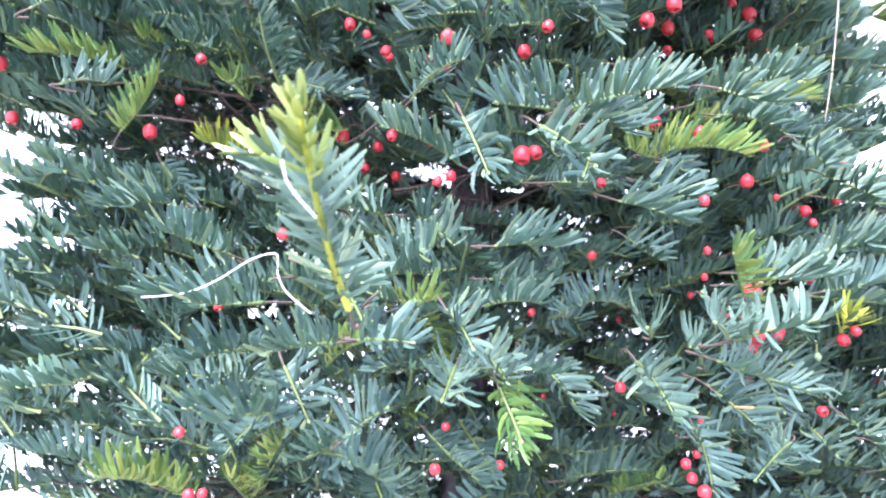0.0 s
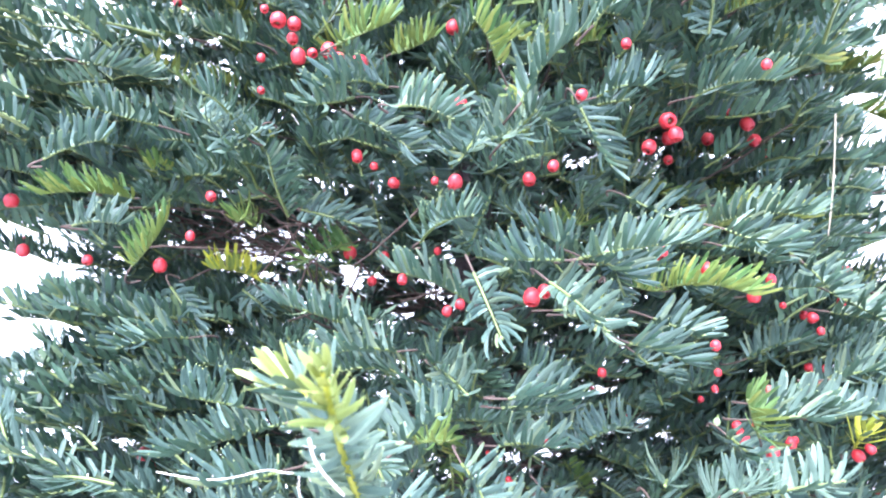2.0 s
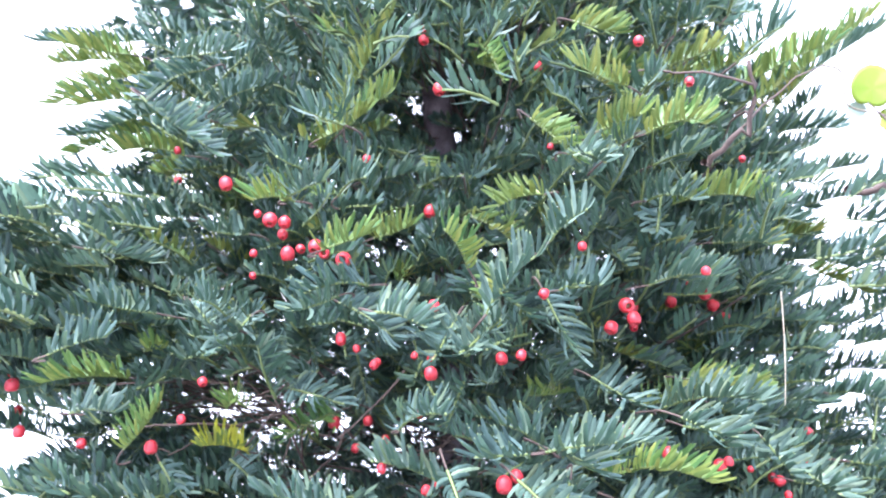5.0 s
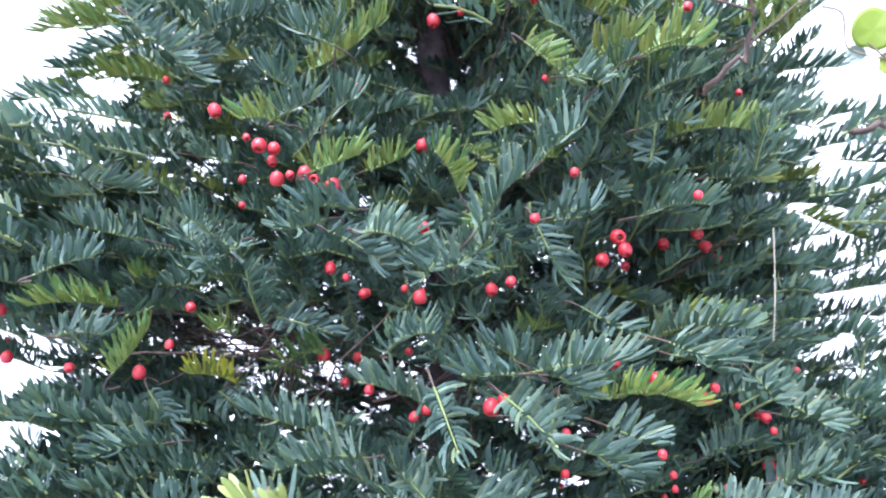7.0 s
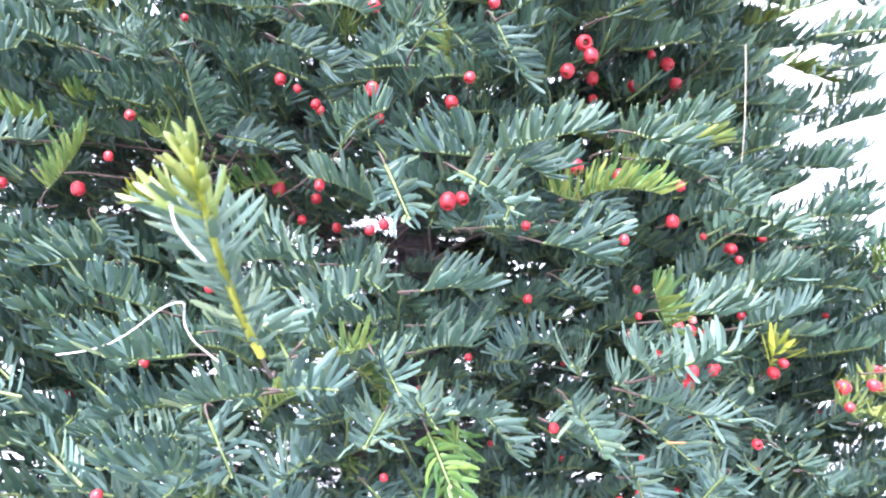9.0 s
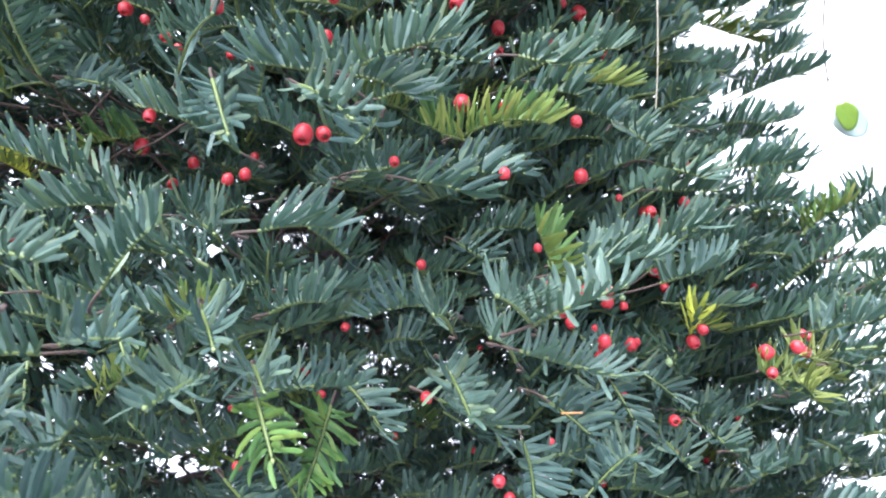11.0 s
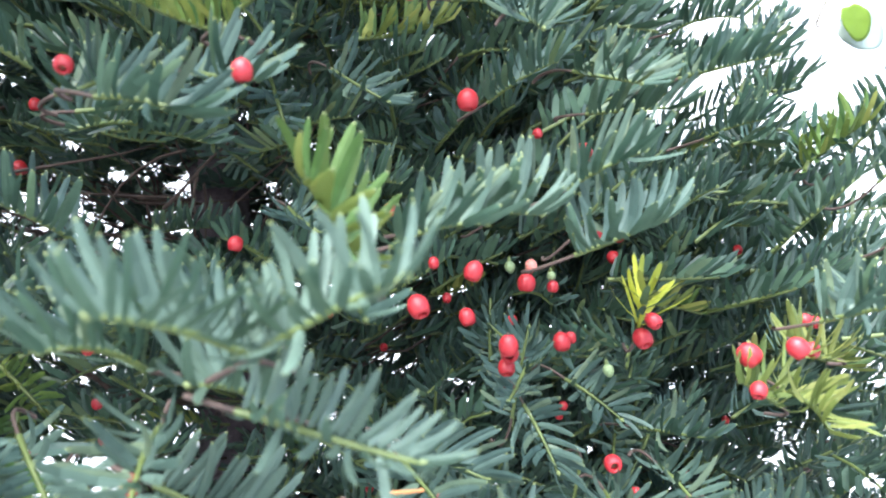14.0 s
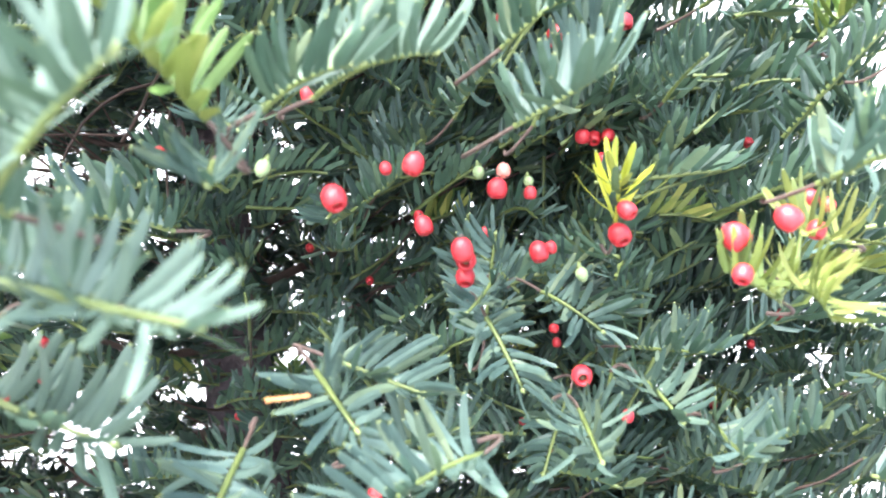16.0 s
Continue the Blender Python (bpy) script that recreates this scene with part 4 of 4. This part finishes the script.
berry((0.181, 0.719, 1.362), 0.0055)


# ---- twigs that carry the leafy ends ----
def carry():
    """Thin brown twigs that lead back from the foot of each leafy twig."""
    rng = np.random.default_rng(21)
    for b, t in zip(BASES, TIPS):
        inward = unit(np.array([AXIS[0] - b[0], AXIS[1] - b[1], -0.05]))
        end = b - unit(t - b) * rng.uniform(0.006, 0.012) + inward * rng.uniform(0.006, 0.016)
        q = np.linspace(0, 1, 10)[:, None]
        pts = end * (1 - q) ** 2 + (b - unit(t - b) * 0.02) * 2 * q * (1 - q) + b * q ** 2
        bag = Bag()
        tube(bag, pts - ORIGIN, np.linspace(0.0008, 0.0006, 10), 6, 0, rough=0.04, rng=rng)
        part("branchlet", bag.mesh("branchlet", [M_TWIG]), tree)


carry()


# ---- inner foliage ----
def coarse_variants(fine):
    gaps, wides = {0: 0.0026, 1: 0.0014, 3: 0.0020, 4: 0.0040}, {0: 1.95, 1: 1.05, 3: 1.4, 4: 4.2}
    out = []
    for i in range(14):
        rng = np.random.default_rng(60 + i)
        length = 0.030 + 0.0018 * i
        root, way, up, ln, wd, bend, bow = spray_layout(rng, length, (24, 32, 38, 44)[i % 4], 0.0195, gaps[fine])
        bag = Bag()
        needles(bag, root, way, up, ln, wd * wides[fine], bend, fine % 4)
        s = np.linspace(0, 1, 4)
        tube(bag, np.stack([s * length, 0 * s, bow * 4 * s * (1 - s)], -1), np.linspace(0.0012, 0.0008, 4), 4, 2)
        out.append((length, bag))
    return out


def round_axis(p):
    """Angle round the trunk, distance from it, height."""
    v = np.atleast_2d(p)
    return np.arctan2(v[:, 0] - AXIS[0], AXIS[1] - v[:, 1]), np.hypot(v[:, 0] - AXIS[0], v[:, 1] - AXIS[1]), v[:, 2]


def hollow(c, where):
    """Whether c lies in one of the bare passages through the crown."""
    for a, b, wide, high in where:
        a, b = np.array(a), np.array(b)
        u = min(max((c - a) @ (b - a) / ((b - a) @ (b - a)), 0.0), 1.0)
        v = c - a - (b - a) * u
        if math.hypot(math.hypot(v[0], v[1]) / wide, v[2] / high) < 1:
            return True
    return False


def inner_foliage():
    """Leafy twigs behind the outer layer: some close behind each outer one, the rest through the crown. Kind d has
    shade painted in.
    """
    rng = np.random.default_rng(77)
    kinds, thin, middle, broad = coarse_variants(1), coarse_variants(0), coarse_variants(3), coarse_variants(4)
    meshes = {}
    base, tip = np.array(BASES), np.array(TIPS)
    mid = (base + tip) / 2
    mphi, mr, mz = round_axis(mid)
    bphi, br, bz = round_axis(np.array(BERRIES))
    bags = {"g": Bag(), "d": Bag(), "y": Bag()}
    wood = Bag()
    singles = 0

    def gap(a, b):
        return np.abs((a - b + math.pi) % (2 * math.pi) - math.pi)

    spots = [(np.array(f), mid - f, np.array(BERRIES) - f) for f in FRONTS[:2]]

    def clear(c, d):
        """Whether a twig at c stays behind the outer layer, and all its length off the berries."""
        for f, out, fruit in spots:
            for q in (c - d * 0.022, c, c + d * 0.024, c + d * 0.045):
                w = q - f
                far = np.linalg.norm(w)
                w = w / far
                along = fruit @ w
                if np.any((np.linalg.norm(fruit - along[:, None] * w, axis=1) < BERRY_CLEAR) & (along > 0.05) & (along > far - 0.02)):
                    return False
        if hollow(c, HOLLOWS + DARKS) or np.linalg.norm(c - np.array(FRONTS[2])) < 0.30:
            return False
        for f, out, fruit in spots:
            w = c - f
            far = np.linalg.norm(w)
            w = w / far
            along = out @ w
            if np.any((np.linalg.norm(out - along[:, None] * w, axis=1) < 0.030) & (along > 0.05) & (along > far - 0.022)):
                return False
        return True

    def put(p, d, up, kind, whole, deep=0):
        i = int(rng.integers(14))
        z = unit(up - d * (up @ d))
        rot = np.stack([d, np.cross(z, d), z], 1)
        if whole:
            if (i, kind) not in meshes:
                meshes[i, kind] = kinds[i][1].mesh("twig", spray_materials(kind), (0, 1))
            ob = part("twig", meshes[i, kind], tree, LABEL[kind])
            m = Matrix([list(r) for r in rot]).to_4x4()
            m.translation = Vector(p - ORIGIN)
            ob.matrix_local = m
            return
        verts, q, t, qm, tm = (kinds, thin, middle, broad)[deep][i][1].arrays()
        bags[kind].add(verts @ rot.T + p - ORIGIN, q, t, qm, tm)

    for j in range(len(base)):
        facing, kind = LOOKS[j]
        way = unit(tip[j] - base[j])
        inward = np.array([AXIS[0] - mid[j][0], AXIS[1] - mid[j][1], 0.0])
        inward = unit(inward + np.array([0, 0, -0.25 * np.linalg.norm(inward)]))
        inward = unit(inward + np.array([0, 0.7, 0]))
        side = unit(np.cross(inward, (0, 0, 1.0)))
        high = np.cross(side, inward)
        for k in range(BEHIND):
            c = mid[j] + inward * rng.uniform(0.022, 0.055 + 0.02 * k) + side * rng.normal() * 0.026 + high * rng.normal() * 0.022
            d = unit(way + rng.normal(size=3) * 0.38)
            if not clear(c, d) or (c[2] > 1.47 and c[0] + d[0] * 0.02 > 0.16 + 0.54 * (c[1] - 0.18)):
                continue
            f = radians(min(facing, 50) + rng.uniform(-20, 15))
            up = np.array([rng.normal() * 0.2, -math.sin(f), math.cos(f)])
            # the further behind, the likelier the green with painted shade
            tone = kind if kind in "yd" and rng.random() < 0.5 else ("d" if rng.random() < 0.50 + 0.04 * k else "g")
            whole = k < 2 and singles < 112
            singles += whole
            put(c - d * 0.03, d, up, tone, whole)
    for _ in range(DEEP):
        z = rng.uniform(0.98, 2.04) if rng.random() < 0.92 else rng.uniform(0.7, 2.2)
        phi = rng.uniform(-math.pi, math.pi)
        edge = np.interp(z, [0.7, 1.60, 1.80, 2.0, 2.35], [0.45, 0.42, 0.34, 0.23, 0.10])
        out = np.array([math.sin(phi), -math.cos(phi), 0.0])
        r = edge * math.sqrt(rng.random())
        c = np.array([CROWN[0], CROWN[1], z]) + out * r
        if c[1] > 1.12 or (c[0] > 0.35 and z > 1.50 and c[1] > 0.5) or (z > 1.44 and c[0] > 0.12 + 0.54 * (c[1] - 0.18)):
            continue
        out = unit(c - np.array([AXIS[0], AXIS[1], z - 0.02]))
        d = unit(out * rng.uniform(0.4, 1.0) + np.cross(out, (0, 0, 1.0)) * rng.normal() * 0.5 + np.array([0, 0, rng.uniform(-0.3, 0.4)]))
        if not clear(c, d):
            continue
        up = np.array([rng.normal() * 0.35, rng.normal() * 0.35 - 0.2, 1.0])
        near = c[0] > -0.12 and c[1] < 0.82 and 1.1 < z < 1.75
        # most deep twigs take d, whose green has crown shade painted in
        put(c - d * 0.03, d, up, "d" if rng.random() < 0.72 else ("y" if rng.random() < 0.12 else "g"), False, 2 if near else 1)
        if rng.random() < 0.14:
            q = c - d * 0.03 - out * 0.09 + np.array([0, 0, -0.03])
            tube(wood, curve_points(q, c - d * 0.03, (0, 0, -0.006), 6, 0.002, rng) - ORIGIN, np.linspace(0.0010, 0.0007, 6), 4, 0)
    for a, b, wide, high in DARKS + HOLLOWS[:2]:
        for _ in range(45):
            c = np.array(a) + (np.array(b) - a) * rng.random() + rng.normal(size=3) * np.array([wide, wide, high]) * 0.5
            d = unit(np.array([c[0] - AXIS[0], c[1] - AXIS[1], rng.normal() * 0.12]) + rng.normal(size=3) * 0.12)
            tube(wood, curve_points(c - d * 0.05, c + d * 0.05, rng.normal(size=3) * 0.006, 7, 0.0008, rng) - ORIGIN, np.linspace(0.0012, 0.0006, 7), 5, 0)
    for _ in range(LOW):
        c = np.array([rng.uniform(0.28, 0.66), rng.uniform(0.54, 1.0), rng.uniform(1.08, 1.48)])
        if c[2] > 1.40 and c[0] > 0.52:
            continue
        d = unit(np.array([rng.uniform(0.2, 1.0), rng.normal() * 0.6, rng.uniform(-0.1, 0.5)]))
        if clear(c, d):
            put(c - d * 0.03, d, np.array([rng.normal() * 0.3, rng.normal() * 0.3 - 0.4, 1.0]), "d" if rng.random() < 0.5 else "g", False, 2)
    for _ in range(LOW // 2):
        y = rng.uniform(0.45, 0.75)
        c = np.array([0.047 - 0.72 * (y - 0.079) + rng.uniform(-0.07, 0.09), y, rng.uniform(1.535, 1.68) if rng.random() < 0.6 else rng.uniform(1.28, 1.40)])
        d = unit(np.array([rng.uniform(-1.0, -0.2), rng.normal() * 0.5, rng.uniform(-0.1, 0.4)]))
        if clear(c, d):
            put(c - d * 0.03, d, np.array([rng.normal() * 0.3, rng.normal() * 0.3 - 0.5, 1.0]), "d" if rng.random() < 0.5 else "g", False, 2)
    for _ in range(LOW // 8):
        y = rng.uniform(0.50, 0.72)
        c = np.array([0.052 + 0.64 * (y - 0.037) + rng.uniform(-0.10, -0.01), y, rng.uniform(1.50, 1.72)])
        d = unit(np.array([rng.uniform(0.3, 1.0), rng.normal() * 0.4, rng.uniform(-0.1, 0.4)]))
        if clear(c, d):
            put(c - d * 0.03, d, np.array([rng.normal() * 0.3, rng.normal() * 0.3 - 0.4, 1.0]), "d" if rng.random() < 0.5 else "g", False, 2)
    for _ in range(SIDES):
        side = rng.random()
        if side < 0.58:
            c = np.array([rng.uniform(0.26, 0.50), rng.uniform(0.58, 0.92), rng.uniform(1.42, 1.80)])
            if c[0] > min(0.138 + 0.53 * (c[1] - 0.223), 0.425 - 0.6 * max(c[2] - 1.68, 0.0)):
                continue
            d = unit(np.array([rng.uniform(0.4, 1.0), rng.normal() * 0.4, rng.uniform(-0.1, 0.4)]))
        elif side < 0.80:
            c = np.array([rng.uniform(-0.28, -0.17), rng.uniform(0.52, 0.74), rng.uniform(1.30, 1.48)])
            d = unit(np.array([rng.uniform(-1.0, -0.2), rng.normal() * 0.5 - 0.4, rng.uniform(-0.1, 0.4)]))
            if hollow(c, HOLLOWS):
                continue
        else:
            c = np.array([rng.uniform(-0.37, -0.24), rng.uniform(0.55, 0.80), rng.uniform(1.51, 1.68)])
            d = unit(np.array([rng.uniform(-1.0, -0.4), rng.normal() * 0.4, rng.uniform(-0.1, 0.4)]))
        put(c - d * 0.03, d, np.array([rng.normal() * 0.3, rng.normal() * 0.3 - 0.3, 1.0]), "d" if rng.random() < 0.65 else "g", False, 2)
    for _ in range(BACK):
        z = rng.uniform(0.9, 2.15)
        x = rng.uniform(-0.43, 0.41 if z < 1.50 else 0.29)
        deep = math.sqrt(max(0.47 ** 2 - x * x, 0.0))
        c = np.array([CROWN[0] + x, CROWN[1] + rng.uniform(0.05, 1.0) * deep, z])
        if hollow(c, HOLLOWS) and (z < 1.4 or rng.random() < 0.45):
            continue
        d = unit(np.array([rng.normal(), rng.normal() * 0.6, rng.uniform(-0.2, 0.5)]))
        # rear twigs all get the painted-shade green
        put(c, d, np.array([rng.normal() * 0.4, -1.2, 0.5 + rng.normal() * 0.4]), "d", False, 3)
    names = {"g": "blue-green inner yew foliage", "d": "inner yew foliage with shade painted in as darker green", "y": "yellow-green inner yew foliage"}
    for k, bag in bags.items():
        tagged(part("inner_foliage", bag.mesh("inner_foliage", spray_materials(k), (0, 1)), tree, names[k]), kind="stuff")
    tagged(part("inner_twig", wood.mesh("inner_twig", [M_TWIG]), tree, "thin brown inner twigs"), kind="stuff")


CROWN = (0.07, 0.78)
FRONTS = ((0.05, 0.06, 1.49), (0.21, 0.27, 1.41), (0.24, 0.31, 1.38))
# bare passages in the crown: start, end, half width, half height
HOLLOWS = [((0.05, 0.64, 1.448), (-0.14, 1.30, 1.53), 0.110, 0.035), ((-0.12, 0.85, 1.470), (-0.34, 1.20, 1.51), 0.07, 0.040),
           ((0.07, 0.60, 1.295), (-0.34, 1.28, 1.150), 0.050, 0.036), ((0.036, 0.46, 1.715), (0.020, 0.84, 1.865), 0.048, 0.052)]
# shaded pockets with bare twigs only
DARKS = [((-0.08, 0.60, 1.505), (-0.28, 0.78, 1.54), 0.085, 0.042)]
BERRY_CLEAR, BEHIND, DEEP, LOW, SIDES, BACK = 0.0085, 8, 6500, 1200, 1150, 4300
inner_foliage()


M_TWIG_DRY = plain_material("dry_needle", [(0.3, (0.30, 0.11, 0.03)), (0.8, (0.48, 0.22, 0.08))], 300, 0.6)

# ---- fibres, grass stems and the climbing vine ----
def strand(name, pts, r, mat, label, category):
    bag = Bag()
    pts = np.array(pts)
    k = max(12, 7 * len(pts))
    u = np.linspace(0, len(pts) - 1, k)
    fine = np.stack([np.interp(u, np.arange(len(pts)), pts[:, i]) for i in range(3)], -1)
    for _ in range(14):
        fine[1:-1] = (fine[:-2] + 2 * fine[1:-1] + fine[2:]) / 4
    o = fine[0].copy()
    tube(bag, fine - o, np.linspace(r, r * 0.7, k), 6, 0, rough=0.15, rng=np.random.default_rng(len(name)))
    ob = new(name, bag.mesh(name, [mat]))
    ob.location = o
    return tagged(ob, label, category)


strand("plant_fibre", [(-0.002, 0.247, 1.455), (-0.001, 0.247, 1.450), (0.002, 0.247, 1.446), (0.005, 0.247, 1.443), (0.007, 0.247, 1.441)], 0.0003, M_SILK, "pale dry curled fibre caught on a yellow shoot", "fibre")
strand("plant_fibre", [(-0.104, 0.381, 1.404), (-0.084, 0.365, 1.407), (-0.066, 0.349, 1.411), (-0.049, 0.333, 1.418), (-0.034, 0.318, 1.426), (-0.023, 0.302, 1.429), (-0.018, 0.302, 1.430), (-0.019, 0.302, 1.423), (-0.016, 0.302, 1.417), (-0.011, 0.302, 1.413), (-0.007, 0.302, 1.410)], 0.00033, M_SILK, "long pale dry fibre curled over yew twigs", "fibre")
strand("grass_stem", [(-0.096, 0.565, 1.608), (-0.085, 0.565, 1.591), (-0.075, 0.565, 1.574), (-0.065, 0.565, 1.561)], 0.0003, M_SILK, "thin pale grass stem stuck in the yew", "grass stem")
strand("grass_stem", [(0.280, 0.547, 1.604), (0.281, 0.550, 1.580), (0.281, 0.553, 1.550), (0.280, 0.557, 1.522)], 0.0005, M_STRAW, "thin dry grass stem hanging among the twigs", "grass stem")
strand("grass_stem", [(0.362, 0.712, 1.659), (0.369, 0.715, 1.634), (0.375, 0.717, 1.607), (0.382, 0.720, 1.580)], 0.0005, M_STRAW, "bent dry grass stem hanging among the twigs", "grass stem")


def vine_leaf(parent, place, size, rx, ry, rz, mat, label):
    """A broad rounded leaf, cupped along its midrib."""
    n, k = 24, 5
    a = np.linspace(0, 2 * np.pi, n, endpoint=False)
    edge = 0.5 * (1 + 0.10 * np.cos(a) ** 3 - 0.16 * np.exp(-((a - np.pi) / 0.35) ** 2))
    verts, rows = [(0, 0, 0)], []
    for j in range(1, k + 1):
        r = edge * j / k
        x, y = r * np.cos(a), r * np.sin(a) * 0.86
        verts += list(zip(x, y, 0.35 * y * y - 0.12 * x * x + 0.012 * np.sin(5 * a) * (j / k)))
        rows.append(1 + (j - 1) * n + np.arange(n))
    verts = np.array(verts)
    m = len(verts)
    low = verts - np.array([0, 0, 0.014])
    bag = Bag()
    q, t = [], [(0, rows[0][i], rows[0][(i + 1) % n]) for i in range(n)]
    for j in range(k - 1):
        q += [(rows[j][i], rows[j + 1][i], rows[j + 1][(i + 1) % n], rows[j][(i + 1) % n]) for i in range(n)]
    rim = [(rows[-1][i], rows[-1][i] + m, rows[-1][(i + 1) % n] + m, rows[-1][(i + 1) % n]) for i in range(n)]
    q2 = [tuple(v + m for v in f[::-1]) for f in q]
    t2 = [tuple(v + m for v in f[::-1]) for f in t]
    bag.add(np.concatenate([verts, low]) + np.array([0.5, 0, 0]), q + q2 + rim, t + t2, 0, 0)
    ob = part("leaf", bag.mesh("leaf", [mat]), parent, label)
    ob.matrix_local = Matrix.Translation(-parent.location) @ pose(*place, rx, ry, rz) @ Matrix.Diagonal((size, size, size, 1))


vine = strand("climbing_vine", [(0.526, 0.740, 1.767), (0.526, 0.745, 1.717), (0.522, 0.752, 1.663), (0.524, 0.755, 1.634), (0.530, 0.758, 1.601), (0.523, 0.760, 1.590), (0.516, 0.762, 1.576), (0.520, 0.762, 1.574), (0.529, 0.761, 1.574)], 0.0010, M_VINE_STEM, "thin climbing vine with round leaves beside the yew", "vine")
vine_leaf(vine, (0.5385, 0.756, 1.591), 0.030, 80, 72, 0, M_VINE_LEAF, "folded yellow-green vine leaf")
vine_leaf(vine, (0.534, 0.766, 1.578), 0.041, 84, 14, 4, M_VINE_PALE, "pale silvery vine leaf")
vine_two = strand("climbing_vine", [(0.380, 0.645, 1.826), (0.400, 0.646, 1.823), (0.401, 0.649, 1.803), (0.402, 0.652, 1.787), (0.427, 0.654, 1.782), (0.454, 0.655, 1.777)], 0.0011, M_VINE_STEM, "curling vine stem with broad leaves near the yew top", "vine")
vine_leaf(vine_two, (0.422, 0.653, 1.785), 0.045, 82, -72, 0, M_VINE_LEAF, "broad green vine leaf")
vine_leaf(vine_two, (0.430, 0.655, 1.777), 0.036, 78, 12, 0, M_VINE_LEAF, "broad green vine leaf")
vine_leaf(vine_two, (0.386, 0.664, 1.776), 0.020, 84, -60, 0, M_VINE_PALE, "pale silvery vine leaf")
vine_leaf(vine_two, (0.408, 0.663, 1.785), 0.020, 84, -20, 0, M_VINE_PALE, "pale silvery vine leaf")
bough((0.205, 0.474, 1.681), (0.230, 0.452, 1.741), 0.0024)
bough((0.346, 0.566, 1.686), (0.392, 0.562, 1.717), 0.0030)
strand("dry_needle", [(0.191, 0.458, 1.348), (0.195, 0.458, 1.348), (0.201, 0.458, 1.348)], 0.0007, M_TWIG_DRY, "dry orange fallen needle caught on a yew twig", "needle")
